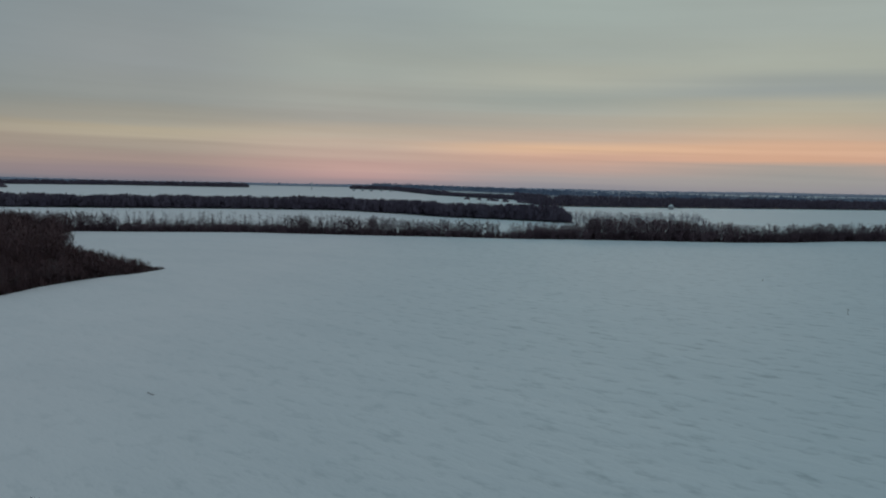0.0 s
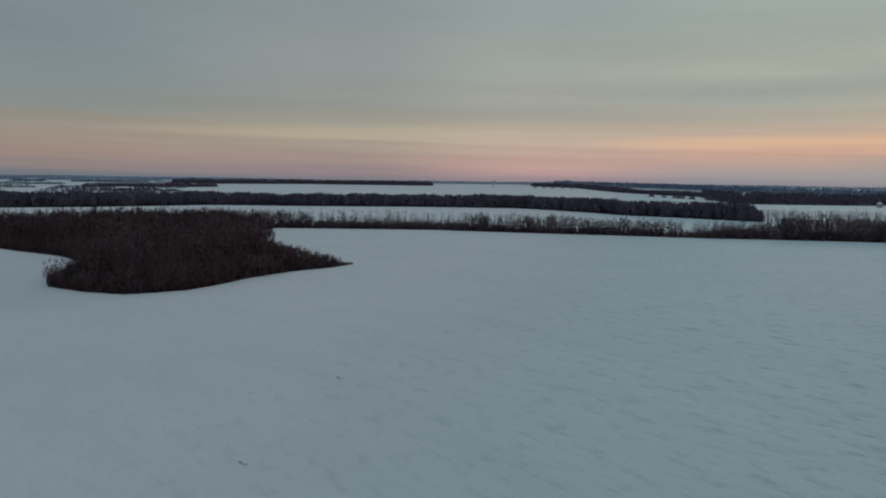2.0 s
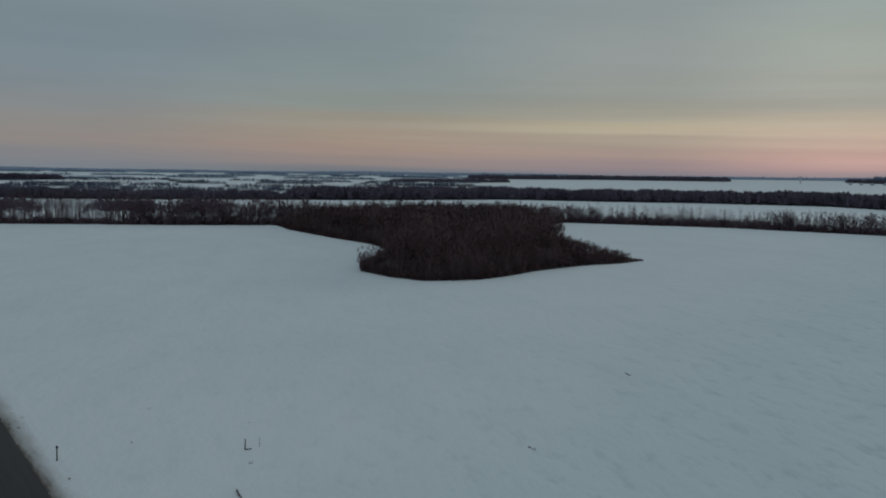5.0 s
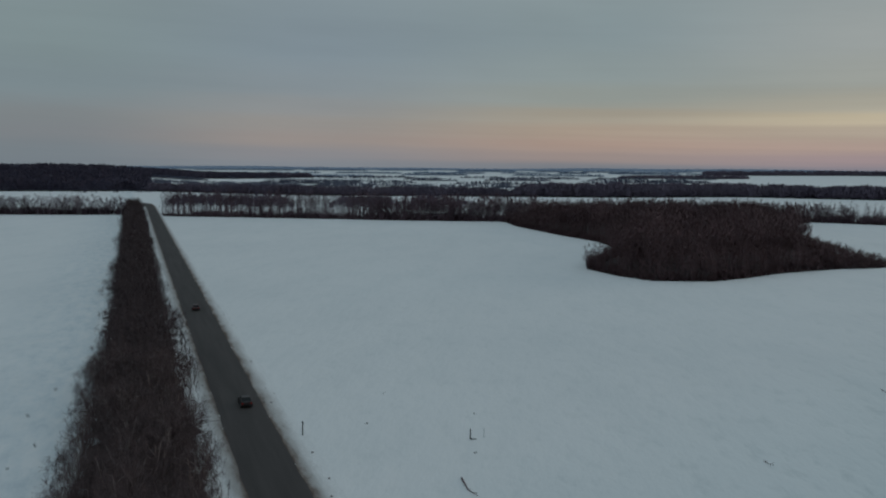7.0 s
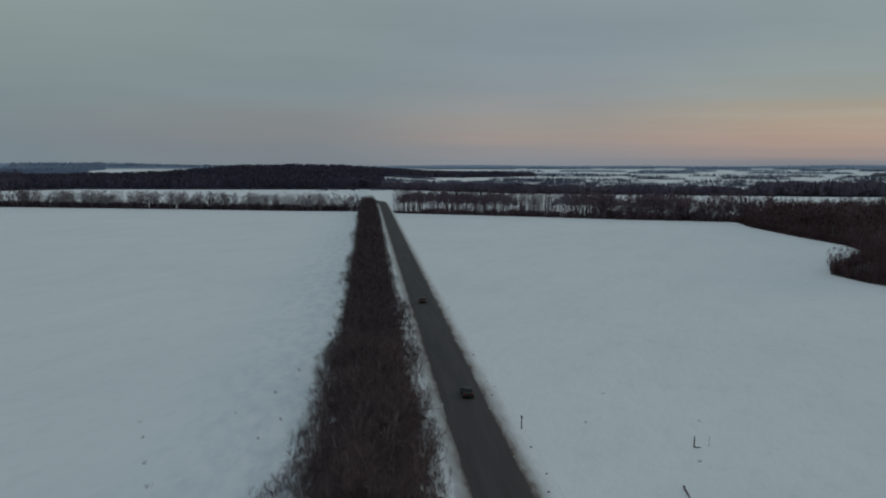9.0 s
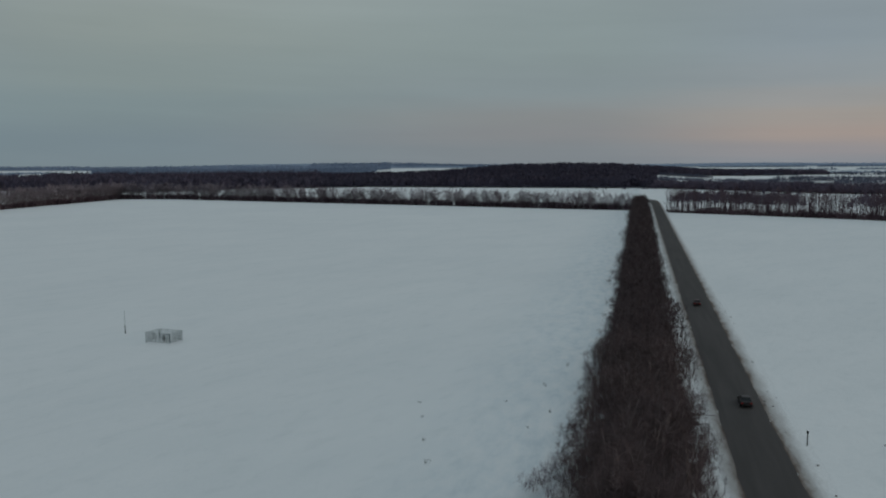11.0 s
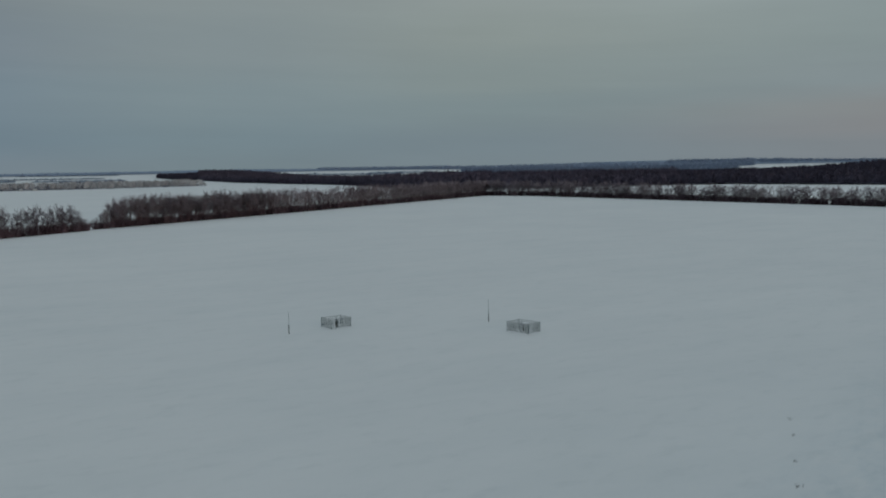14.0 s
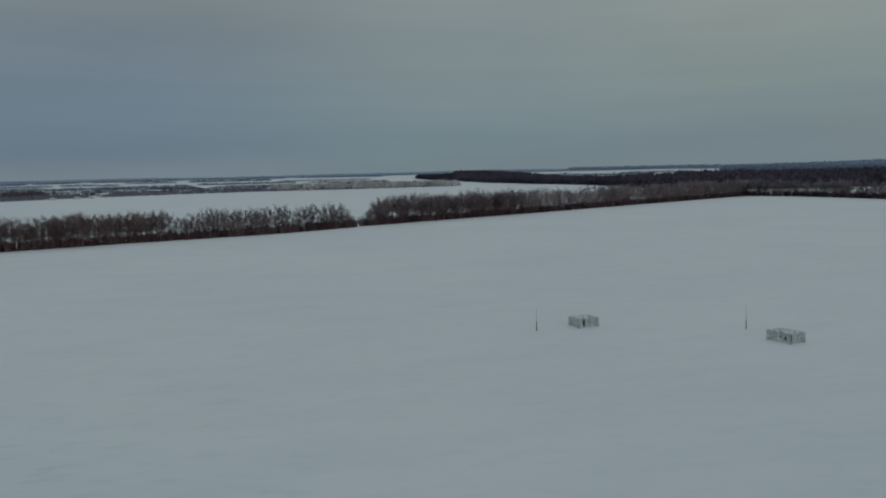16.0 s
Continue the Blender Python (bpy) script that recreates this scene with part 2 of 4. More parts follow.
def verge_material():
    """Mud thrown from the road, thinning into clean snow away from the asphalt."""
    m, nt, b = material("muddy_verge", (0.3, 0.28, 0.26), 0.92, 0.2)
    tc = nt.nodes.new("ShaderNodeTexCoord")
    d = nt.nodes.new("ShaderNodeVectorMath")
    d.operation = "DOT_PRODUCT"
    nt.links.new(tc.outputs["Object"], d.inputs[0])
    d.inputs[1].default_value = (0.3549, 0.9349, 0)

    def calc(op, a, k):
        n = nt.nodes.new("ShaderNodeMath")
        n.operation = op
        nt.links.new(a, n.inputs[0])
        if isinstance(k, float):
            n.inputs[1].default_value = k
        else:
            nt.links.new(k, n.inputs[1])
        return n.outputs[0]

    off = calc("ABSOLUTE", calc("SUBTRACT", d.outputs["Value"], 8.92), 0.0)
    streak = noise_node(nt, 0.6, 6, (0.25, 1, 1), ROAD_TURN, 0.65)
    fine = noise_node(nt, 3.0, 4)
    t = calc("MULTIPLY", calc("SUBTRACT", off, 3.28), 0.31)
    t = calc("ADD", t, calc("MULTIPLY", calc("SUBTRACT", streak, 0.5), 0.75))
    c = ramp_node(nt, t, [(0.0, (0.11, 0.082, 0.068)), (0.10, (0.24, 0.205, 0.185)), (0.24, (0.42, 0.40, 0.385)), (0.5, (0.60, 0.60, 0.60)), (0.85, (0.79, 0.80, 0.805))])
    c = mix_node(nt, 0.3, c, ramp_node(nt, fine, [(0.3, (0.65, 0.65, 0.65)), (0.7, (1.2, 1.2, 1.2))]), "MULTIPLY")
    nt.links.new(c, b.inputs["Base Color"])
    bump_node(nt, b, [(streak, 0.10, 0.6), (fine, 0.03, 0.5)])
    return m


SNOW = snow_material()
BARK = bark_material("dark_bark", (0.12, 0.082, 0.092), (0.20, 0.145, 0.158), 0.8)
PALE_BARK = bark_material("grey_birch_bark", (0.13, 0.104, 0.104), (0.30, 0.255, 0.25), 0.6)
TWIG = bark_material("twigs", (0.062, 0.044, 0.047), (0.142, 0.106, 0.110), 0.35)
GROVE_TWIG = bark_material("grove_twigs", (0.100, 0.062, 0.068), (0.184, 0.117, 0.121), 0.06)
EDGE_TWIG = bark_material("field_edge_twigs", (0.100, 0.070, 0.088), (0.166, 0.120, 0.142), 0.05)
BELT_TWIG = bark_material("old_belt_twigs", (0.172, 0.150, 0.176), (0.300, 0.266, 0.298), 0.05)
BROWN_TWIG = bark_material("brown_belt_twigs", (0.132, 0.104, 0.116), (0.228, 0.188, 0.202), 0.05)
# haze of distance is mixed into these four bark colours as blue
WOOD_FAR = bark_material("far_wood_twigs", (0.124, 0.104, 0.146), (0.184, 0.158, 0.208), 0.01)
WOOD_HILL = bark_material("haze_tinted_hill_wood", (0.064, 0.058, 0.088), (0.090, 0.083, 0.122), 0.008)
WOOD_PLAIN = bark_material("haze_tinted_plain_wood", (0.122, 0.135, 0.19), (0.17, 0.185, 0.25), 0.006)
WOOD_RIM = bark_material("haze_tinted_far_wood", (0.18, 0.24, 0.345), (0.235, 0.30, 0.41), 0.004)
# dark fill added so that the gaps between far trees stay dark
WOOD_FLOOR = bark_material("dark_gap_fill_floor", (0.044, 0.038, 0.056), (0.076, 0.066, 0.090), 0.02)
WOOD_PALE = bark_material("pale_birch_stems", (0.36, 0.37, 0.40), (0.50, 0.51, 0.54), 0.01)
LITTER = patchy_material("leaf_litter", [(0.30, (0.052, 0.038, 0.039)), (0.70, (0.095, 0.072, 0.072)), (0.92, (0.34, 0.34, 0.36))], 0.25, None, 0, 0.95, 0.1, 2.5)
EARTH = patchy_material("dark_earth", [(0.3, (0.06, 0.045, 0.036)), (0.7, (0.12, 0.095, 0.078))], 2.0, None, 0, 0.95, 0.03)
ASPHALT = patchy_material("asphalt", [(0.3, (0.056, 0.050, 0.049)), (0.7, (0.084, 0.075, 0.073))], 0.5, (0.06, 1, 1), ROAD_TURN, 0.85, 0.01, 9)
VERGE = verge_material()
DIRTY_SNOW = patchy_material("dirty_snow", [(0.3, (0.16, 0.14, 0.13)), (0.7, (0.42, 0.41, 0.41))], 3.0, None, 0, 0.9, 0.03)
STEEL = patchy_material("weathered_steel", [(0.3, (0.09, 0.118, 0.124)), (0.7, (0.165, 0.205, 0.212))], 2.0, None, 0, 0.6, 0.004)
DARKPOST = patchy_material("tarred_wood", [(0.3, (0.025, 0.024, 0.023)), (0.7, (0.06, 0.055, 0.05))], 3.0, None, 0, 0.85, 0.006)

# ---- plan helpers ----
def polar(az, d):
    """Plan place at d metres from the origin, az degrees to the left of north."""
    a = radians(az)
    return -math.sin(a) * d, math.cos(a) * d


def smooth(t):
    t = np.clip(t, 0, 1)
    return t * t * (3 - 2 * t)


def ground_z(x, y):
    """Height of the land: flat fields, a wooded hill, a rim of far rises."""
    x, y = np.asarray(x, float), np.asarray(y, float)
    d = np.hypot(x, y)
    az = np.degrees(np.arctan2(-x, y))
    z = 36.0 * np.clip((d - 3300) / 1620, 0, 1)
    z = z + 27 * np.exp(-(np.abs(az - 74.5) / 8.0) ** 2.6) * smooth((d - 1350) / 1200) * (1 - smooth((d - 2700) / 700))
    rim = smooth((d - 4300) / 600)
    z = z + rim * (2.5 * np.sin(az * 0.21 + 1.0) + 1.5 * np.sin(az * 0.53))
    z = z + rim * 13 * np.exp(-(np.abs(az - 90) / 9.0) ** 2.4)
    return z


def mesh_from(name, verts, tris, mat):
    me = bpy.data.meshes.new(name)
    verts, tris = np.asarray(verts, np.float32), np.asarray(tris, np.int32)
    me.vertices.add(len(verts))
    me.vertices.foreach_set("co", verts.ravel())
    me.loops.add(tris.size)
    me.loops.foreach_set("vertex_index", tris.ravel())
    me.polygons.add(len(tris))
    me.polygons.foreach_set("loop_start", np.arange(0, tris.size, 3, dtype=np.int32))
    me.materials.append(mat)
    me.update(calc_edges=True)
    me.validate()
    return me


def grid_tris(nu, nv, wrap=False):
    i, j = np.meshgrid(np.arange(nu if wrap else nu - 1), np.arange(nv - 1), indexing="ij")
    a = (i * nv + j).ravel()
    b = (((i + 1) % nu) * nv + j).ravel()
    return np.concatenate([np.stack([a, b, b + 1], 1), np.stack([a, b + 1, a + 1], 1)])


def part(name, bm, mat, parent, label=""):
    me = bpy.data.meshes.new(name)
    bm.to_mesh(me)
    bm.free()
    me.materials.append(mat)
    ob = new(name, me)
    ob.parent = parent
    return tagged(ob, label)


# ---- ground ----
def build_ground():
    rings = np.concatenate([[2, 6, 12], np.geomspace(18, 3200, 80), np.linspace(3260, 4940, 50)])
    n = 420
    a = np.linspace(0, 2 * np.pi, n, endpoint=False)
    A, R = np.meshgrid(a, rings, indexing="ij")
    x, y = -np.sin(A) * R, np.cos(A) * R
    z = ground_z(x, y)
    v = np.stack([x, y, z], -1).reshape(-1, 3)
    t = grid_tris(n, len(rings), True)
    centre = len(v)
    v = np.vstack([v, [[0, 0, 0]]])
    m = len(rings)
    fan = np.stack([np.arange(n) * m, (np.arange(n) + 1) % n * m, np.full(n, centre)], 1)
    t = np.vstack([t, fan[:, ::-1]])[:, ::-1]
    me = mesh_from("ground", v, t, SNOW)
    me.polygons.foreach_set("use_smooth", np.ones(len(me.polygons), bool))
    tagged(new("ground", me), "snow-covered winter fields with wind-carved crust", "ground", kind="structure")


build_ground()

# ---- road ----
ROAD_P = np.array([-72.6, 37.1])
ROAD_U = np.array([-0.9349, 0.3549])          # westward along the belt
ROAD_N = np.array([0.3549, 0.9349])           # to the right-hand field


def road_place(s, o):
    """s metres along the road from its nearest seen stretch, o metres towards the right-hand field."""
    p = ROAD_P + ROAD_U * s + ROAD_N * (o - 2.6e-4 * max(0.0, s - 620) ** 2)
    return p[0], p[1]


def strip(name, s0, s1, step, offsets, heights, mat, jitter=0.0, seed=1, label="", category="", kind="structure"):
    rng = np.random.default_rng(seed)
    ss = np.arange(s0, s1 + step, step)
    v = []
    ph = rng.uniform(0, 6.28, 6)
    for s in ss:
        wob = sum(math.sin(s * k + p) for k, p in zip((0.11, 0.29, 0.63, 1.1, 1.9, 3.1), ph)) / 3.0
        for k, (o, h) in enumerate(zip(offsets, heights)):
            edge = jitter * (wob + rng.normal(0, 0.12)) if k in (0, len(offsets) - 1) else jitter * 0.12 * rng.normal()
            x, y = road_place(s, o + edge)
            v.append((x, y, h + (0.3 * abs(jitter) * h * wob if 0 < k < len(offsets) - 1 else 0)))
    t = grid_tris(len(ss), len(offsets))
    me = mesh_from(name, v, t[:, ::-1], mat)
    me.polygons.foreach_set("use_smooth", np.ones(len(me.polygons), bool))
    return tagged(new(name, me), label, category, kind=kind)


strip("road", -900, 775, 2.5, (-3.4, -1.6, 0, 1.6, 3.3), (0.10, 0.13, 0.15, 0.13, 0.10), ASPHALT, 0.10, 2,
      "grey asphalt country road, bare of snow", "road")
strip("road_shoulder_left", -200, 760, 1.0, (-5.3, -4.5, -3.8, -3.2), (0.008, 0.03, 0.06, 0.09), VERGE, 0.25, 3,
      "muddy brown verge fading into snow", "verge")
strip("road_shoulder_right", -200, 760, 0.8, (3.1, 3.5, 4.0, 4.5, 5.1, 5.9, 6.8), (0.09, 0.07, 0.11, 0.14, 0.09, 0.04, 0.008), VERGE, 0.22, 4,
      "muddy verge with a low bank of dirty ploughed snow", "verge")

# ---- trees ----
def frame_of(d):
    d = d / np.linalg.norm(d)
    a = np.array([0, 0, 1.0]) if abs(d[2]) < 0.9 else np.array([1.0, 0, 0])
    u = np.cross(a, d)
    u /= np.linalg.norm(u)
    return u, np.cross(d, u)


class Limbs:
    """Collects tapered limbs and flat twigs as triangles."""

    def __init__(self):
        self.v, self.t = [], []

    def limb(self, p, q, r0, r1, sides=3):
        u, w = frame_of(q - p)
        k = len(self.v)
        for c, r in ((p, r0), (q, r1)):
            for i in range(sides):
                a = 2 * math.pi * i / sides
                self.v.append(c + (u * math.cos(a) + w * math.sin(a)) * r)
        for i in range(sides):
            j = (i + 1) % sides
            self.t += [(k + i, k + j, k + sides + j), (k + i, k + sides + j, k + sides + i)]

    def twig(self, p, q, w):
        u, _ = frame_of(q - p)
        k = len(self.v)
        self.v += [p - u * w, p + u * w, q]
        self.t.append((k, k + 1, k + 2))

    def arrays(self):
        return np.array(self.v), np.array(self.t)


def sprays(crown, base, tip, width):
    """Flat tapering twigs from base to tip, all at once, into a Limbs."""
    d = tip - base
    up = np.where(np.abs(d[:, 2:3]) < 0.9 * np.linalg.norm(d, axis=1, keepdims=True), [[0, 0, 1.0]], [[1.0, 0, 0]])
    u = np.cross(up, d)
    u = u / (np.linalg.norm(u, axis=1, keepdims=True) + 1e-9) * width
    k = len(crown.v)
    crown.v += list(np.stack([base - u, base + u, tip], 1).reshape(-1, 3))
    crown.t += [(k + 3 * i, k + 3 * i + 1, k + 3 * i + 2) for i in range(len(base))]


def lobed_tree(rng, h, spread, lobes, twigs, sprigs, width, clear=0.3, stems=1, lean=0.03, size=0.46, girth=1.0, far=False):
    """A leafless tree whose boughs end in rounded heads of fine twigs: (trunk, crown) as triangle arrays."""
    trunk, crown = Limbs(), Limbs()
    r = (0.0105 * h + 0.02) * girth
    tips = []
    for k in range(stems):
        a = rng.uniform(0, 6.28)
        base = np.array([math.cos(a), math.sin(a), 0]) * (0.25 * (stems > 1)) + np.array([0, 0, -0.1])
        out = np.array([math.cos(a), math.sin(a), 0]) * spread * (0.3 if stems > 1 else 0.0)
        top = base + out + np.append(rng.normal(0, lean * h, 2), h * rng.uniform(0.66, 0.78))
        mid = base * 0.5 + top * 0.5 + np.append(rng.normal(0, 0.018 * h, 2), 0) - out * 0.2
        trunk.limb(base, mid, r, r * 0.72, 3 if far else 5)
        trunk.limb(mid, top, r * 0.72, r * 0.3, 3)
        tips.append((base, mid, top))
    room = h * (1 - clear) / 2
    for k in range(lobes):
        g = (k + rng.uniform(0.2, 0.8)) / lobes
        up = -0.85 + 1.75 * g
        a = k * 2.4 + rng.normal(0, 0.4)
        ring = math.sqrt(max(0.03, 1 - up * up)) * spread * (1 - size * 0.85) * rng.uniform(0.75, 1.15)
        size_k = spread * size * rng.uniform(0.75, 1.2)
        z = clear * h + room + up * (room - size_k * 0.8)
        c = np.array([math.cos(a) * ring, math.sin(a) * ring, z])
        base, mid, top = tips[int(np.argmin([np.linalg.norm((t[2] - c)[:2]) for t in tips]))]
        f = min(max((z - size_k * rng.uniform(0.3, 0.9)) / top[2], 0.12), 0.97)
        p = base + (mid - base) * f * 2 if f < 0.5 else mid + (top - mid) * (f - 0.5) * 2
        c[:2] += top[:2] * 0.5
        knee = p * 0.45 + c * 0.55 + np.array([0, 0, -0.06 * np.linalg.norm(c - p)]) + rng.normal(0, 0.05 * spread, 3)
        if far:
            trunk.twig(p, c, r * 0.36)
        else:
            trunk.limb(p, knee, r * 0.36, r * 0.22, 3)
            trunk.limb(knee, c, r * 0.22, width * 0.8, 3)
        d = rng.normal(0, 1, (twigs, 3)) + np.array([math.cos(a) * 0.5, math.sin(a) * 0.5, 0.45])
        d /= np.linalg.norm(d, axis=1, keepdims=True)
        b = c - (c - knee) * rng.uniform(0, 0.3, (twigs, 1)) + rng.normal(0, 0.16 * size_k, (twigs, 3))
        q = c + d * size_k * rng.uniform(0.7, 1.08, (twigs, 1))
        sprays(crown, b, q, width)
        i = rng.integers(0, twigs, sprigs)
        e = rng.uniform(0.35, 1.0, (sprigs, 1))
        b2 = b[i] + (q[i] - b[i]) * e
        d2 = d[i] * 0.55 + rng.normal(0, 0.62, (sprigs, 3))
        d2 /= np.linalg.norm(d2, axis=1, keepdims=True)
        q2 = b2 + d2 * size_k * rng.uniform(0.22, 0.5, (sprigs, 1))
        span = np.linalg.norm(q2 - c, axis=1, keepdims=True)
        q2 = np.where(span > size_k * 1.12, c + (q2 - c) / span * size_k * 1.12, q2)
        sprays(crown, b2, q2, width * 0.75)
    return trunk.arrays(), crown.arrays()


def shrub(rng, h, spread, stems, width):
    """A leafless bush: stems fanning from the ground, each forking."""
    g = Limbs()
    for _ in range(stems):
        a, r = rng.uniform(0, 2 * math.pi), spread * rng.uniform(0.1, 1)
        b = np.array([math.cos(a) * r * 0.4, math.sin(a) * r * 0.4, -0.1])
        q = np.array([math.cos(a) * r, math.sin(a) * r, h * rng.uniform(0.55, 1)])
        g.twig(b, q, width)
        for _k in range(2):
            e = rng.uniform(0.3, 0.8)
            p = b + (q - b) * e
            g.twig(p, p + np.array([rng.normal(0, 0.3), rng.normal(0, 0.3), rng.uniform(0.2, 0.5)]) * h * 0.6, width * 0.8)
    return g.arrays()


def tuft(rng, h, spread, n):
    """A far leafless tree: a stem and a ragged crown of upturned sprays."""
    g = Limbs()
    g.twig(np.array([0, 0, -0.5]), np.array([rng.normal(0, 0.4), rng.normal(0, 0.4), h * 0.8]), 0.35)
    for i in range(n):
        a, f = rng.uniform(0, 2 * math.pi), 0.05 + 0.75 * (i + rng.uniform(0, 1)) / n
        r = spread * math.sqrt(max(0.05, 1 - ((f - 0.42) / 0.55) ** 2)) * rng.uniform(0.3, 1.0)
        p = np.array([math.cos(a) * r, math.sin(a) * r, h * f])
        d = np.array([math.cos(a) * 0.35 + rng.normal(0, 0.25), math.sin(a) * 0.35 + rng.normal(0, 0.25), 1.0])
        g.twig(p, p + d * h * rng.uniform(0.14, 0.26), spread * rng.uniform(0.24, 0.42))
    return g.arrays()


def scatter_mesh(name, templates, xy, scale, rng, mat, sink=0.0):
    """One mesh of many plants: each template turned, scaled and set on the land."""
    V, T, k = [], [], 0
    which = rng.integers(0, len(templates), len(xy))
    turn = rng.uniform(0, 2 * np.pi, len(xy))
    z = ground_z(xy[:, 0], xy[:, 1]) - sink
    for w, (tv, tt) in enumerate(templates):
        sel = np.where(which == w)[0]
        if not len(sel):
            continue
        c, s = np.cos(turn[sel])[:, None], np.sin(turn[sel])[:, None]
        sc = scale[sel][:, None]
        x = (tv[None, :, 0] * c - tv[None, :, 1] * s) * sc + xy[sel, 0][:, None]
        y = (tv[None, :, 0] * s + tv[None, :, 1] * c) * sc + xy[sel, 1][:, None]
        zz = tv[None, :, 2] * sc + z[sel][:, None]
        V.append(np.stack([x, y, zz], -1).reshape(-1, 3))
        T.append((tt[None] + (np.arange(len(sel)) * len(tv))[:, None, None]).reshape(-1, 3) + k)
        k += len(sel) * len(tv)
    return mesh_from(name, np.vstack(V), np.vstack(T), mat)


def stuff(name, templates, xy, scale, seed, mat, label, category):
    rng = np.random.default_rng(seed)
    return tagged(new(name, scatter_mesh(name, templates, np.asarray(xy), np.asarray(scale), rng, mat)), label, category, kind="stuff")


def front_points(front, depth, spacing, rng, power=1.0):
    """Random places in a strip behind a front given as (az, distance) corners; depth is one number or one for each corner."""
    P = np.array([polar(*f) for f in front])
    D = np.broadcast_to(np.asarray(depth, float), (len(front),))
    seg = np.linalg.norm(np.diff(P, axis=0), axis=1)
    total = seg.sum()
    n = int(total * D.max() / spacing ** 2)
    s = np.sort(rng.uniform(0, total, n))
    cum = np.concatenate([[0], np.cumsum(seg)])
    i = np.clip(np.searchsorted(cum, s) - 1, 0, len(seg) - 1)
    f = ((s - cum[i]) / seg[i])[:, None]
    p = P[i] * (1 - f) + P[i + 1] * f
    out = p / np.linalg.norm(p, axis=1, keepdims=True)
    deep = D[i] * (1 - f[:, 0]) + D[i + 1] * f[:, 0]
    back = D.max() * rng.uniform(0, 1, n) ** power
    keep = back <= deep
    return (p + out * back[:, None])[keep], (s / total)[keep]


def floor_strip(name, front, depth, mat, seed, label, lift=0.03):
    """The dark floor under a strip of wood, with a wavering edge."""
    rng = np.random.default_rng(seed)
    P = np.array([polar(*f) for f in front])
    pts = []
    for a, b in zip(P[:-1], P[1:]):
        n = max(2, int(np.linalg.norm(b - a) / 5))
        pts += [a + (b - a) * k / n for k in range(n)]
    pts.append(P[-1])
    v = []
    for p in pts:
        u = p / np.linalg.norm(p)
        j = rng.normal(0, 0.6)
        for k in range(4):
            q = p + u * (j * (1 if k == 0 else 0) + depth * k / 3)
            v.append((q[0], q[1], float(ground_z(q[0], q[1])) + lift))
    t = grid_tris(len(pts), 4)
    return tagged(new(name, mesh_from(name, v, t, mat)), label, "forest floor", kind="structure")


R = np.random.default_rng(7)
NEAR_TREES = [lobed_tree(R, 8.4, 3.5, 11, 26, 90, 0.018, 0.08, 2, 0.07, 0.46, 1.25) for _ in range(9)]
BELT_TREES = [lobed_tree(R, 8.8, 3.3, 5, 10, 15, 0.065, 0.10, 1, 0.05, 0.54, far=True) for _ in range(7)]
GROVE_TREES = [lobed_tree(R, 15.5, 4.8, 8, 14, 28, 0.095, 0.12, 1, 0.03, 0.50) for _ in range(7)]
WOOD_TREES = [lobed_tree(R, 16.0, 4.8, 6, 8, 9, 0.20, 0.14, 1, 0.03, 0.54, far=True) for _ in range(8)]
NEAR_BUSHES = [lobed_tree(R, 2.6, 1.7, 6, 18, 40, 0.012, 0.0, 2, 0.05, 0.5, 0.6) for _ in range(5)]
BUSHES = [lobed_tree(R, 5.0, 2.8, 6, 11, 18, 0.09, 0.0, 2, 0.05, 0.54) for _ in range(7)]
ROUND_TREES = [lobed_tree(R, 16.0, 5.8, 13, 30, 66, 0.056, 0.20, 1, 0.03, 0.44, 1.4) for _ in range(8)]
ROUND_FAR_TREES = [lobed_tree(R, 16.0, 5.4, 9, 12, 17, 0.125, 0.20, 1, 0.03, 0.46, 1.4, True) for _ in range(7)]
TALL_TREES = [lobed_tree(R, 18.0, 2.8, 7, 6, 9, 0.12, 0.40, 1, 0.02, 0.50, 1.0, True) for _ in range(8)]
SPARSE_TREES = [lobed_tree(R, 14.0, 2.2, 7, 5, 6, 0.105, 0.26, 1, 0.02, 0.46, 1.0, True) for _ in range(8)]
SHRUBS = [shrub(R, 4.0, 2.2, 12, 0.17) for _ in range(6)]
TUFTS = [tuft(R, 18.0, 5.0, 14) for _ in range(9)]


def whole(tree):
    (a, b), (c, d) = tree
    return np.vstack([a, c]), np.vstack([b, d + len(a)])


FINE_SHRUBS = [whole(lobed_tree(R, 2.4, 1.5, 3, 8, 13, 0.028, 0.0, 1, 0.06, 0.6, 0.7, True)) for _ in range(7)]


def tree_things(name, kinds, xy, scale, seed, label, group, trunk_mat, crown_mat):
    """Single trees, each a thing with trunk and crown; alike ones share meshes."""
    rng = np.random.default_rng(seed)
    base = []
    for tr, cr in kinds:
        base.append((mesh_from("trunk", *tr, trunk_mat), mesh_from("crown", *cr, crown_mat)))
    for (x, y), s in zip(xy, scale):
        e = new(name)
        e.empty_display_size = 0.5
        tagged(e, label, "tree", group)
        k = rng.integers(0, len(base))
        for nm, me in zip(("trunk", "crown"), base[k]):
            o = new(nm, me)
            o.parent = e
        e.matrix_world = Matrix.LocRotScale((x, y, float(ground_z(x, y))), Euler((0, 0, rng.uniform(0, 6.28))), (s, s, s * rng.uniform(0.92, 1.08)))


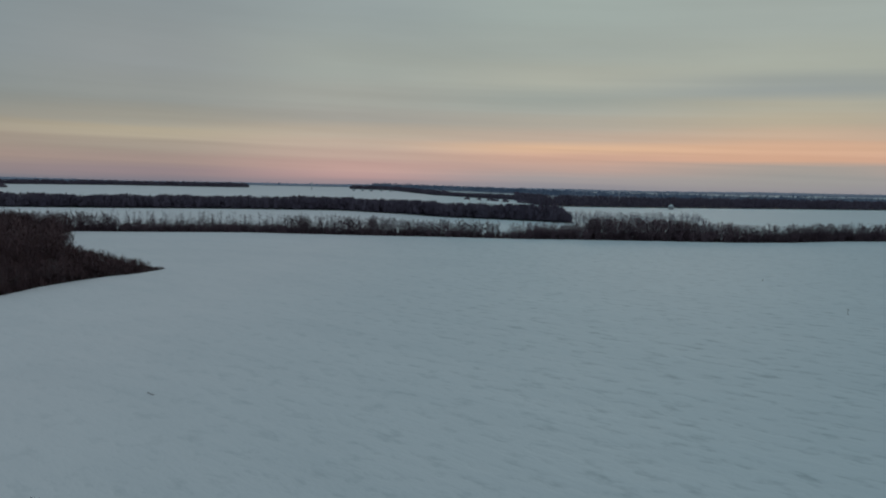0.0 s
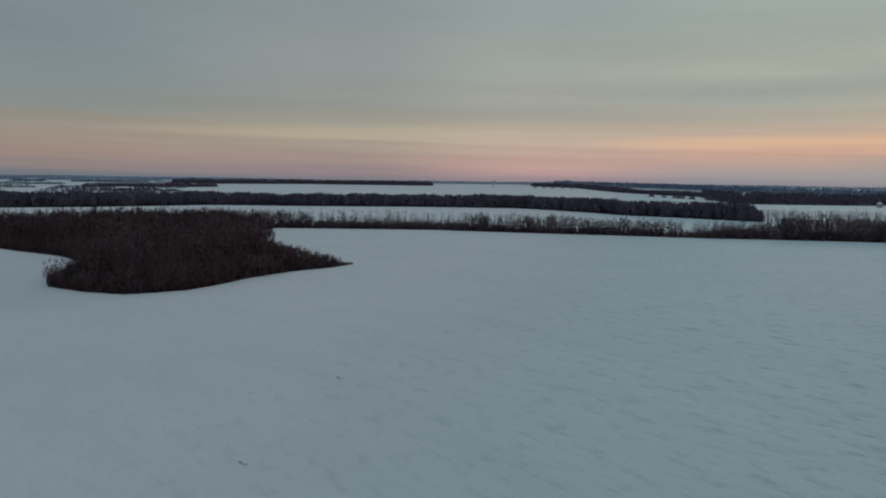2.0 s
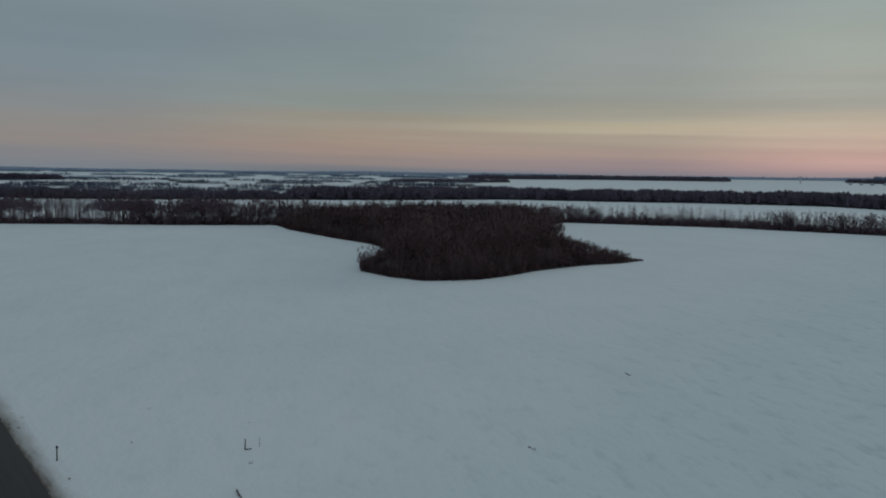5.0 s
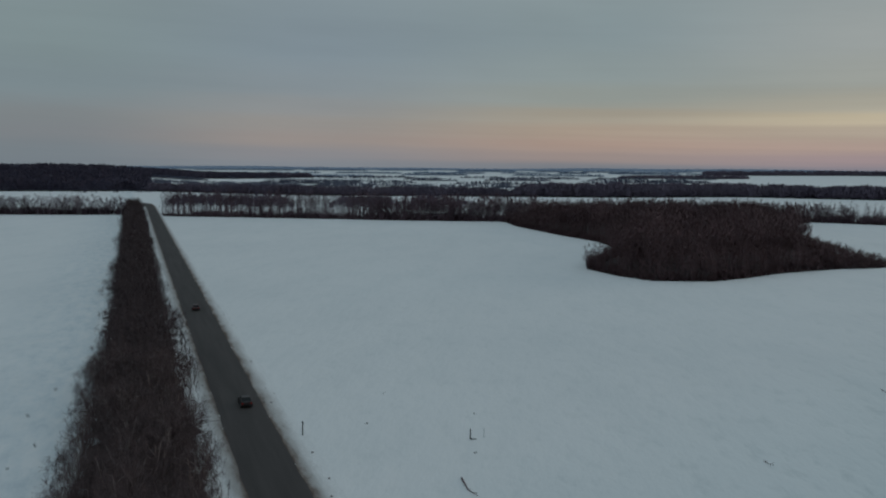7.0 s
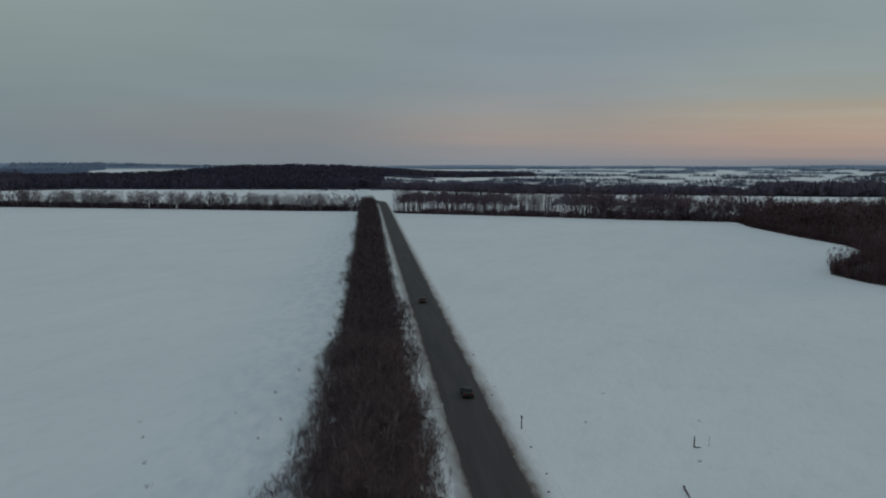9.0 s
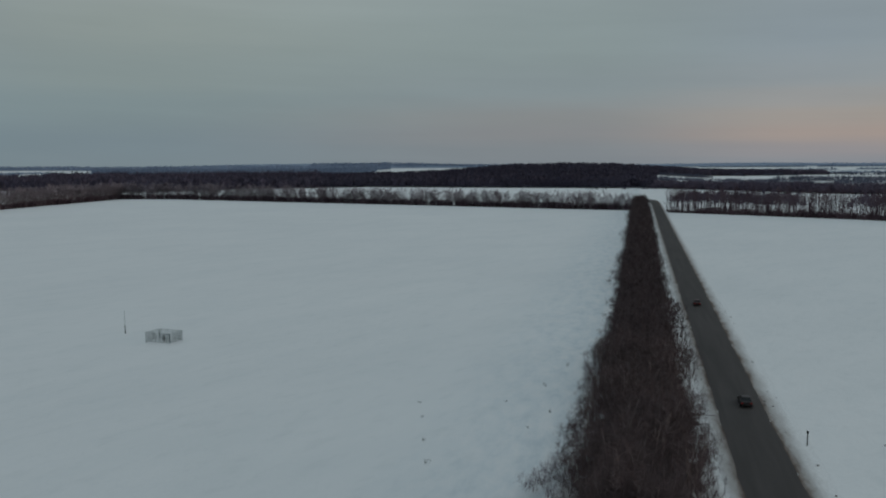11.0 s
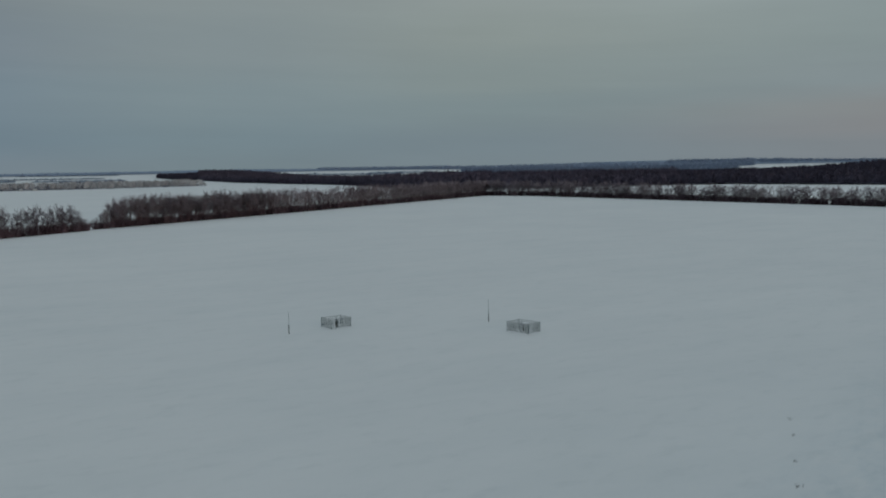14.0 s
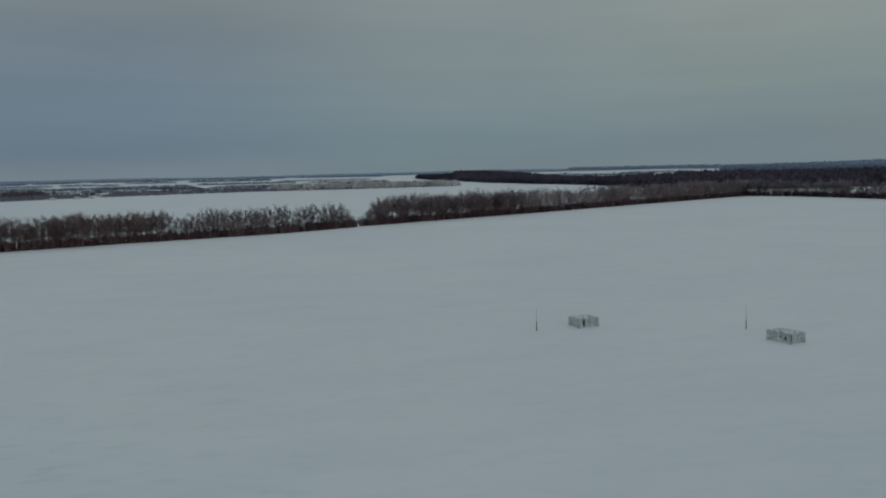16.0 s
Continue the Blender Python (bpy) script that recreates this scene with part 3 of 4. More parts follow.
# ---- roadside tree belt ----
def build_belt():
    rng = np.random.default_rng(11)
    n = 2100
    S = rng.uniform(-30, 690, n)
    # trees reach out unevenly into the field and towards the road
    o = -7.4 - rng.uniform(0, 1, n) * (12.5 + 1.3 * np.clip((110 - S) / 60, 0, 1) + 0.9 * np.sin(S * 0.043) + 0.7 * np.sin(S * 0.117 + 1) + 0.5 * np.sin(S * 0.31 + 2))
    xy = np.array([road_place(a, b) for a, b in zip(S, o)])
    edge = np.minimum(-7.4 - o, o + 20.4)
    sc = rng.uniform(0.6, 1.0, n) * np.clip(0.76 + 0.06 * edge, 0.68, 1) * (1.0 + 0.25 * np.clip((S - 300) / 400, 0, 1))
    more = 34
    S = np.concatenate([S, rng.uniform(52, 112, more)])
    xy = np.vstack([xy, [road_place(a, rng.uniform(-7.4, -5.3)) for a in S[n:]]])
    sc = np.concatenate([sc, rng.uniform(0.36, 0.62, more)])
    order = np.argsort(S)
    near, far = order[:300], order[300:]
    tree_things("roadside_tree", NEAR_TREES, xy[near], sc[near], 12, "leafless grey-brown tree in a dense roadside belt",
                "roadside belt trees", PALE_BARK, TWIG)
    stuff("roadside_wood", [whole(t) for t in BELT_TREES], xy[far], sc[far], 13, TWIG, "dense belt of leafless trees along the road", "trees")
    m = 2800
    S = -30 + 720 * rng.uniform(0, 1, m) ** 1.35
    o = -6.3 - rng.uniform(0, 1, m) * (15.4 + 1.3 * np.clip((110 - S) / 60, 0, 1) + 0.9 * np.sin(S * 0.043) + 0.7 * np.sin(S * 0.117 + 1) + 0.7 * np.sin(S * 0.31 + 2))
    xy = np.array([road_place(a, b) for a, b in zip(S, o)])
    stuff("roadside_brush", FINE_SHRUBS, xy, rng.uniform(0.5, 1.5, m), 14, TWIG, "leafless brush under the roadside trees", "brush")
    S = rng.uniform(-5, 9, 16)
    xy = np.array([road_place(a, -21.5 - rng.uniform(0, 6.0) * (1 - (a + 5) / 40)) for a in S])
    tree_things("field_bush", NEAR_BUSHES, xy, rng.uniform(0.6, 1.15, 16), 16, "pale leafless bush beside the roadside belt", "pale bushes", PALE_BARK, BELT_TWIG)
    strip("belt_floor", -30, 692, 1.5, (-20.6, -18, -14, -11, -7.8), (0.03, 0.05, 0.06, 0.05, 0.03), LITTER, 1.1, 15,
          "dark leaf litter with brush stems under the trees", "forest floor")


build_belt()

# ---- wood at the far side of the right-hand field ----
EDGE_RIGHT = [(67.9, 624), (60, 587), (51.4, 557), (43.9, 551), (34, 585), (24, 617), (18.5, 609), (13, 606), (7.2, 589), (0, 582),
              (-4.7, 580), (-12.4, 598), (-19.75, 621), (-23.2, 650), (-25.8, 693), (-28.6, 726), (-40, 860)]


def build_edge_right():
    rng = np.random.default_rng(21)
    floor_strip("edge_floor", EDGE_RIGHT, 34, LITTER, 22, "dark litter under the field-edge wood")

    def bearing(p):
        return np.degrees(np.arctan2(-p[:, 0], p[:, 1]))

    xy, f = front_points(EDGE_RIGHT, 26, 3.1, rng)
    az = bearing(xy)
    gap = (az < -3.8) & (az > -5.0) & (rng.uniform(0, 1, len(az)) < 0.6)
    xy, az = xy[~gap], az[~gap]
    h = np.where(az > 66, 0.5, np.where(az > 54, 1.2, np.where(az > 24, 1.6, np.where(az > 11, 1.6, np.where(az > -6, 1.5, 1.9)))))
    stuff("field_edge_brush", SHRUBS, xy, h * rng.uniform(0.5, 1.1, len(xy)), 23, EDGE_TWIG, "leafless brush along the snowy field's edge", "brush")
    # bushy young trees of uneven height behind the brush
    xy, f = front_points(EDGE_RIGHT, 34, 4.3, rng)
    az = bearing(xy)
    keep = ~((az < -3.9) & (az > -4.8)) & ((az < 54) | (rng.uniform(0, 1, len(az)) < np.where(az > 64, 0.08, 0.4)))
    xy, az = xy[keep], az[keep]
    h = np.where(az > 54, 0.66, np.where(az > 22, 0.78, np.where(az > 11, 0.52, np.where(az > 3, 0.78, np.where(az > -6, 0.72, np.where(az > -9.9, 0.58, np.where(az > -18, 0.92, 0.80)))))))
    stuff("field_edge_young_trees", [whole(t) for t in WOOD_TREES], xy, h * rng.uniform(0.6, 1.2, len(xy)), 26, EDGE_TWIG,
          "bushy leafless young trees along the field's edge", "trees")
    # a deeper copse where the field narrows and another beyond its open end
    xy, f = front_points(EDGE_RIGHT[1:6], 60, 6.4, rng)
    az = bearing(xy)
    xy = xy[(az < 54 + rng.normal(0, 1.5, len(az))) & (az > 24)]
    more, f = front_points([(-6, 608), (-12.4, 625), (-20, 650)], 90, 6.4, rng)
    az = bearing(xy)
    tail = np.concatenate([np.where(az > 42, 1.12, 0.8), np.interp(bearing(more), [-26, -18, -12, -10.3, -9.8, -5], [0.62, 0.74, 0.95, 0.9, 0.58, 0.56])])
    xy = np.vstack([xy, more])
    stuff("field_edge_copse", [whole(t) for t in WOOD_TREES], xy, tail * rng.uniform(0.75, 1.18, len(xy)), 25, EDGE_TWIG, "dense leafless copse behind the snowy field", "trees")
    # tall thin birches and poplars
    xy, f = front_points(EDGE_RIGHT, 40, 4.4, rng)
    az = bearing(xy)
    keep = rng.uniform(0, 1, len(xy)) < np.where(az > 53, 1.0, np.where(az > 24, 0.6, np.where(az > 4, 0.75, 0.6)))
    keep &= ~((az < -3.9) & (az > -4.5))
    xy = xy[keep]
    az = bearing(xy)
    h = np.where(az > 24, 1.05, np.where(az > 4, 1.05, np.where(az > -9.9, 0.72, np.where(az > -17, 1.15, 0.9))))
    xy, h = xy[az < 54], h[az < 54]
    stuff("field_edge_wood", [whole(t) for t in SPARSE_TREES], xy, h * rng.uniform(0.55, 1.1, len(xy)), 24, EDGE_TWIG,
          "leafless birches and poplars at the field's edge", "trees")
    # a stand of tall trees with open stems beside the road
    xy, f = front_points(EDGE_RIGHT[:4], 70, 4.5, rng)
    az = bearing(xy)
    xy = xy[az > 52.5]
    stuff("field_edge_tall_trees", [whole(t) for t in TALL_TREES], xy, rng.uniform(0.55, 1.22, len(xy)), 27, EDGE_TWIG,
          "tall leafless trees with open stems at the field's edge", "trees")


build_edge_right()

# ---- grove that reaches into the right-hand field ----
GROVE = [(-195, 241), (-184, 228), (-166, 221), (-150, 219.5), (-137, 234), (-134, 250), (-133, 270), (-129, 288), (-124, 303), (-117, 315), (-113, 333),
         (-128, 342), (-146, 350), (-160, 358), (-172, 372), (-190, 410), (-230, 470), (-255, 560), (-380, 540), (-390, 395), (-350, 367), (-288, 336), (-250, 320), (-224, 300), (-203, 258)]


def inside(poly, p):
    x, y = p[:, 0], p[:, 1]
    c = np.zeros(len(p), bool)
    for (x0, y0), (x1, y1) in zip(poly, poly[1:] + poly[:1]):
        c ^= ((y0 > y) != (y1 > y)) & (x < (x1 - x0) * (y - y0) / (y1 - y0 + 1e-9) + x0)
    return c


def edge_distance(poly, p):
    best = np.full(len(p), 1e9)
    for a, b in zip(poly, poly[1:] + poly[:1]):
        a, b = np.array(a, float), np.array(b, float)
        t = np.clip(((p - a) @ (b - a)) / ((b - a) @ (b - a)), 0, 1)[:, None]
        best = np.minimum(best, np.linalg.norm(p - (a + t * (b - a)), axis=1))
    return best


def build_grove():
    rng = np.random.default_rng(31)
    bm = bmesh.new()
    bm.faces.new([bm.verts.new((x, y, 0.06)) for x, y in GROVE])
    bmesh.ops.triangulate(bm, faces=bm.faces[:])
    me = bpy.data.meshes.new("grove_floor")
    bm.to_mesh(me)
    bm.free()
    me.materials.append(LITTER)
    tagged(new("grove_floor", me), "dark litter under the grove", "forest floor", kind="structure")
    p = np.stack([rng.uniform(-392, -110, 9000), rng.uniform(216, 565, 9000)], 1)
    p = p[inside(GROVE, p)]
    e = edge_distance(GROVE, p)
    az = np.degrees(np.arctan2(-p[:, 0], p[:, 1]))
    d = np.hypot(p[:, 0], p[:, 1])
    spit = az < 24.6
    steep = np.clip((28.5 - az) / 3, 0, 1) * np.clip((d - 300) / 30, 0, 1)
    keep = (rng.uniform(0, 1, len(p)) < np.where(e > 30, 0.27, 0.72) * (1 - 0.45 * steep)) & ~spit
    # tall wood, lower towards its edges but for the steep end above the spit
    tall = np.maximum(np.clip(0.22 + e / 24, 0.25, 1), 0.9 * steep)
    sc = (0.35 + 0.95 * tall) * rng.uniform(0.72, 1.12, len(p)) * np.where(d > 380, 0.80, 0.94)
    sc = sc * np.where((p[:, 0] < -188) & (p[:, 1] < 290) & (e < 16), 0.55, 1.0)
    p1, sc1, d1 = p[keep], sc[keep], d[keep]
    order = np.argsort(d1)
    near, rest = order[:260], order[260:]
    tree_things("grove_tree", GROVE_TREES, p1[near], sc1[near], 32, "leafless dark tree at the edge of a snowbound grove", "grove edge trees", BARK, GROVE_TWIG)
    stuff("grove_wood", [whole(t) for t in WOOD_TREES], p1[rest], sc1[rest], 33, GROVE_TWIG, "dense dark leafless grove standing in the snow", "trees")
    # round bushes that sink towards the point of the spit
    p2 = p[spit][:300]
    a2 = az[spit][:300]
    tree_things("spit_bush", BUSHES, p2, (0.42 + 1.2 * np.clip((a2 - 18.8) / 5.8, 0, 1)) * rng.uniform(0.6, 1.2, len(p2)), 36, "round leafless bush on the narrow end of a grove", "grove bushes", BARK, GROVE_TWIG)
    q = np.stack([rng.uniform(-395, -110, 60000), rng.uniform(214, 565, 60000)], 1)
    q = q[inside(GROVE, q)]
    qa = np.degrees(np.arctan2(-q[:, 0], q[:, 1]))
    q = q[(edge_distance(GROVE, q) < 6) | ((qa < 25) & (rng.uniform(0, 1, len(q)) < 0.6))][:4600]
    stuff("grove_brush", SHRUBS, q, rng.uniform(0.35, 1.0, len(q)) ** 1.4 * np.clip(0.7 + edge_distance(GROVE, q) / 12, 0.7, 1.5) * np.where(np.degrees(np.arctan2(-q[:, 0], q[:, 1])) < 25, 0.5, 1.0), 34, GROVE_TWIG, "leafless brush round the grove's edge", "brush")


build_grove()

# ---- belts round the left-hand field ----
EDGE_FAR = [(70.1, 650), (75, 668), (82.7, 721), (93.8, 837), (101.2, 961), (104.9, 1000)]
EDGE_LEFT = [(104.6, 1000), (110.9, 824), (118.2, 690), (125.9, 602), (131.1, 560)]
EDGE_LEFT_B = [(131.42, 552), (136.4, 517), (139.5, 505), (146.7, 490), (153.2, 478), (163, 470)]


def build_field_belts():
    rng = np.random.default_rng(41)
    floor_strip("far_belt_floor", EDGE_FAR, 16, LITTER, 42, "dark litter under the far belt")
    xy, f = front_points(EDGE_FAR, 14, 2.4, rng)
    stuff("far_belt_brush", SHRUBS, xy, rng.uniform(0.9, 1.9, len(xy)), 43, EDGE_TWIG, "leafless brush at the snowy field's far edge", "brush")
    xy, f = front_points(EDGE_FAR, 18, 3.55, rng)
    clump = np.sin(f * 171) + np.sin(f * 97 + 1) + 0.8 * np.sin(f * 311 + 2) + rng.normal(0, 1.1, len(f))
    xy, f = xy[clump > -1.9 + 0.6 * (1 - f)], f[clump > -1.9 + 0.6 * (1 - f)]
    stuff("far_belt_wood", [whole(t) for t in ROUND_FAR_TREES], xy, rng.uniform(0.45, 1.08, len(xy)) * (1 + 0.3 * f * f), 44, BELT_TWIG,
          "row of leafless trees on the far edge of the field", "trees")
    for k, (front, n) in enumerate(((EDGE_LEFT, 0), (EDGE_LEFT_B, 1))):
        floor_strip("left_belt_floor", front, 18, LITTER, 45 + k, "dark litter under the belt")
        xy, f = front_points(front, 13, 2.2, rng)
        stuff("left_belt_brush", SHRUBS, xy, rng.uniform(0.8, 1.6, len(xy)), 47 + k, EDGE_TWIG, "leafless brush under the old belt", "brush")
        xy, f = front_points(front, 13, 2.7, rng)
        end = f if n else 1 - f
        stuff("left_belt_understorey", [whole(t) for t in WOOD_TREES], xy, rng.uniform(0.34, 0.62, len(xy)) * np.clip(0.30 + end * (16 if n else 22), 0, 1), 53 + k, EDGE_TWIG,
              "dense dark young trees under the old belt", "trees")
        xy, f = front_points(front, 15, 3.8, rng)
        end = f if n else 1 - f
        sc = rng.uniform(0.72, 1.2, len(xy)) * (1.0 if n else 1.18) * np.clip(0.30 + end * (16 if n else 22), 0, 1)
        dist = np.hypot(xy[:, 0], xy[:, 1])
        o = np.argsort(dist)
        near, rest = o[:170], o[170:]
        tree_things("belt_tree", ROUND_TREES, xy[near], sc[near], 49 + k, "broad leafless tree in an old field belt", "field belt trees", BARK, BROWN_TWIG if n else BELT_TWIG)
        if len(rest) > 5:
            stuff("left_belt_wood", [whole(t) for t in ROUND_FAR_TREES], xy[rest], sc[rest], 51 + k, BELT_TWIG, "leafless belt of broad trees", "trees")


build_field_belts()

# ---- far woods ----
def far_wood(name, front, depth, spacing, height, seed, mat, label, power=1.0, gap=None, kinds=None, floor=True, floor_mat=None):
    rng = np.random.default_rng(seed)
    xy, f = front_points(front, depth, spacing, rng, power)
    length = sum(math.dist(polar(*a), polar(*b)) for a, b in zip(front[:-1], front[1:]))
    ph = rng.uniform(0, 6.28, 4)
    wave = sum(np.sin(f * length * w + p) for w, p in zip((0.012, 0.031, 0.08, 0.17), ph)) / 4
    ends = np.minimum(f, 1 - f) * length
    sc = height / 18.0 * rng.uniform(0.6, 1.08, len(xy)) * (0.97 + 0.12 * wave) * np.clip(0.4 + ends / 30, 0, 1)
    if gap:
        g = gap(f, rng)
        sc = sc * np.clip(0.25 + 0.9 * g, 0, 1)
        xy, sc = xy[g > 0], sc[g > 0]
    stuff(name, kinds or TUFTS, xy, sc, seed + 1, mat, label, "far wood")
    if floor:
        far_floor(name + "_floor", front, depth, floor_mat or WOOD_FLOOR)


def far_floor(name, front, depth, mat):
    """A sheet added 1.8 m above the land to close the gaps between far trees."""
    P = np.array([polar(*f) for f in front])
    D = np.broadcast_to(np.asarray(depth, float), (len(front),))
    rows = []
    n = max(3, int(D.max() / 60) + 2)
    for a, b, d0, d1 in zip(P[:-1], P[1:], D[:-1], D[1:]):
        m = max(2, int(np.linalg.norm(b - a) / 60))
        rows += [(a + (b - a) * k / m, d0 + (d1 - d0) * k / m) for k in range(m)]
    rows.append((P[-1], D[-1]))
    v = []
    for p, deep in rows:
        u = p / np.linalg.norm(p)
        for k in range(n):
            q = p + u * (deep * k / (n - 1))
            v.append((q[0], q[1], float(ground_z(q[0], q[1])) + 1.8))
    tagged(new(name, mesh_from(name, v, grid_tris(len(rows), n), mat)), "added sheet filling the gaps between far trees", "forest floor", kind="structure")


def patches(k1, k2, level):
    return lambda f, rng: np.sin(f * k1 + 0.7) + np.sin(f * k2 + 2) + rng.normal(0, 0.10, len(f)) - level


far_wood("second_belt", [(44, 1041), (36.6, 1056), (28.4, 1150), (22, 1130), (15, 1148), (7.2, 1143), (2.5, 1032), (0, 960), (-4.6, 918), (-9, 870)],
         115, 4.4, 18, 61, WOOD_FAR, "broad belt of dark leafless trees beyond the fields")
far_wood("second_belt_low", [(68.9, 1262), (60, 1075), (55, 1040), (43.6, 1041)], 115, 4.4, 12, 63, WOOD_FAR, "broad belt of dark leafless young trees beyond the fields")
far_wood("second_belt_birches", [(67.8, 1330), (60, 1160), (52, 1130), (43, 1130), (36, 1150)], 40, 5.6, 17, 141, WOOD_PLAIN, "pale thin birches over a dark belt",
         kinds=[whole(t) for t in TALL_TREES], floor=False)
far_wood("middle_row", [(67.6, 770), (60, 735), (53, 720), (47, 735)], 130, 6.5, 10, 137, WOOD_FAR, "thin leafless wood between two belts", 1.0, patches(7, 19, -1.3), floor=False)
far_wood("birch_screen", [(-7, 840), (-12, 880), (-18, 960)], 70, 5.2, 18, 65, WOOD_FAR, "thin screen of leafless birches", kinds=[whole(t) for t in SPARSE_TREES], floor=False)
far_wood("snowfield_row", [(-1.5, 2350), (-4, 2100), (-8, 1750)], 40, 7, 9, 66, WOOD_FAR, "row of trees along a far snowfield", 1.0, patches(40, 17, -0.6), floor=False)
far_wood("right_far_wood", [(-5, 2420), (-7, 1680), (-12.3, 1728), (-19.6, 1918), (-28.5, 2240), (-42, 2600)], 1150, 19, 19, 67,
         WOOD_FAR, "broad dark far woodland", 1.2)
far_wood("right_far_wood_back", [(5, 4200), (-2, 3900), (-9, 3450), (-20, 3250), (-42, 3500)], 750, 22, 15, 139, WOOD_RIM, "woodland near the horizon tinted blue for haze", floor_mat=WOOD_RIM)
far_wood("right_far_wood_end", [(6.5, 4000), (3.5, 3850), (0, 3218), (-3, 2653), (-5.8, 2420)], 330, 12, 16, 131, WOOD_FAR, "dark end of a far woodland")
far_wood("far_wood_strip", [(31, 3760), (22, 3900), (13.3, 3900)], 380, 12, 17, 69, WOOD_FAR, "long dark wood on the far plain")
far_wood("far_wood_tail", [(36.5, 3150), (32, 3250), (28.0, 3350)], 160, 10, 15, 83, WOOD_FAR, "dark wood on the far plain")
far_wood("hill_wood", [(99, 1440), (95, 1336), (88.3, 1400), (81.9, 1327), (74.8, 1279), (71, 1262), (68.2, 1280)], 1500, 11.5, 18, 71, WOOD_HILL, "dark forest over a low hill", 1.15, floor_mat=WOOD_HILL)
far_wood("hill_wood_shoulder", [(69.4, 1950), (66, 2150), (62, 2500), (59.5, 2700)], 600, 12, 18, 107, WOOD_HILL, "dark forest on the hill's shoulder")
far_wood("lane_bushes", [(73.5, 1190), (70, 1200), (67.8, 1200)], 12, 4, 3.5, 109, WOOD_FAR, "low bushes along a far lane", 1.0, patches(9, 23, -0.9), floor=False)
far_wood("west_wood", [(109, 1340), (108, 1320), (101, 1270), (95, 1310), (91, 1380)], 2250, 15, 20, 73, WOOD_HILL, "wide dark forest on the plain", 1.3, floor_mat=WOOD_HILL)
far_wood("west_wood_side", [(123.8, 3100), (121.5, 2450), (118, 2020), (115.4, 1860), (113, 1620), (110.5, 1370), (108.6, 1330)], (1300, 1900, 1650, 330, 560, 1150, 1500), 15, 20, 133, WOOD_HILL, "wide dark forest on the plain", 1.3, floor_mat=WOOD_HILL)
far_wood("west_wood_tip", [(126.5, 3650), (123.5, 3080), (121, 2800)], (130, 900, 1500), 13, 19, 75, WOOD_HILL, "dark forest tip on the plain")
far_wood("plain_wood", [(69, 2750), (63, 2700), (57.5, 2800)], 260, 9, 18, 85, WOOD_FAR, "dark wood on the plain")
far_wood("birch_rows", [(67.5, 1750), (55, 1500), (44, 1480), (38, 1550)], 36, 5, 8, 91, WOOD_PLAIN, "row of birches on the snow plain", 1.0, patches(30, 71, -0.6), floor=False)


def plain_strips(name, a0, a1, rings, cover, seed, label):
    """Long thin woods lying one behind another on the open plain."""
    rng = np.random.default_rng(seed)
    for k, d in enumerate(rings):
        a = a0 - rng.uniform(0, 3)
        while a < a1:
            w = rng.uniform(2.0, 9.0)
            dd = d + rng.uniform(-130, 130)
            b = min(a + w, a1 + 1)
            front = [(b, dd + rng.uniform(-40, 60)), ((a + b) / 2, dd), (a, dd + rng.uniform(-40, 60))]
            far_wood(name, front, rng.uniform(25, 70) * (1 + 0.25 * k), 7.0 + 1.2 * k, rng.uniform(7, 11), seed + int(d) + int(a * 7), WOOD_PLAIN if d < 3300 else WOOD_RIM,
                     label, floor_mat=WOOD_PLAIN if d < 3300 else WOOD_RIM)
            a = b + w * (1 / cover - 1) * rng.uniform(0.3, 1.7)


plain_strips("plain_wood_strip", 32, 67.5, (1620, 1900, 2250, 2600, 2950, 3400, 3800, 4120), 0.76, 87, "strip of wood on the snow plain tinted for haze")
far_wood("west_birch_screen", [(137, 1930), (129.5, 1935), (123.4, 2035)], 60, 6.5, 18, 93, WOOD_PALE, "pale screen of birches behind a snowfield", floor=False)
far_wood("west_birch_brush", [(137, 1922), (129.5, 1928), (123.4, 2028)], 8, 3.0, 4, 129, WOOD_PLAIN, "low brush below pale birches", floor=False)
far_wood("west_thicket", [(162, 1590), (153, 1655), (149.8, 1738), (143, 1840), (135.6, 1925), (130, 1950)], 130, 6.5, 9, 95, WOOD_PLAIN, "low thicket behind a snowfield", 1.0, patches(23, 51, -1.8), floor=False)
far_wood("west_clump", [(153.5, 1780), (150.3, 1830)], 80, 6, 18, 97, WOOD_FAR, "dark clump of trees behind a snowfield")
plain_strips("west_plain_strip", 131, 163, (2080, 2250, 2600, 3000, 3400, 3800, 4150), 0.88, 119, "strip of wood on the west plain tinted for haze")
plain_strips("west_plain_strip", 108.5, 117, (2750, 3100, 3450, 3900), 0.6, 151, "strip of wood on the west plain tinted for haze")
far_wood("rim_wood", [(a, 4330) for a in range(-40, 171, 6)], 560, 36, 9, 103, WOOD_RIM, "woods on the horizon tinted blue for haze", floor_mat=WOOD_RIM)
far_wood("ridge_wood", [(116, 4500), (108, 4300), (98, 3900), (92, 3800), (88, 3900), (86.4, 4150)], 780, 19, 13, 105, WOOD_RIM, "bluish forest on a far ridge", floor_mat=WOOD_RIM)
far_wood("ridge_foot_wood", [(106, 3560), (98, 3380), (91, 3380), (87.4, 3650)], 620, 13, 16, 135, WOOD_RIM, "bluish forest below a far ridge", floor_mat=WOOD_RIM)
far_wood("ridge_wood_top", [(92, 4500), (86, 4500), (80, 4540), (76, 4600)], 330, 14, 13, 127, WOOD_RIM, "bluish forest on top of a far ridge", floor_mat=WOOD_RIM)

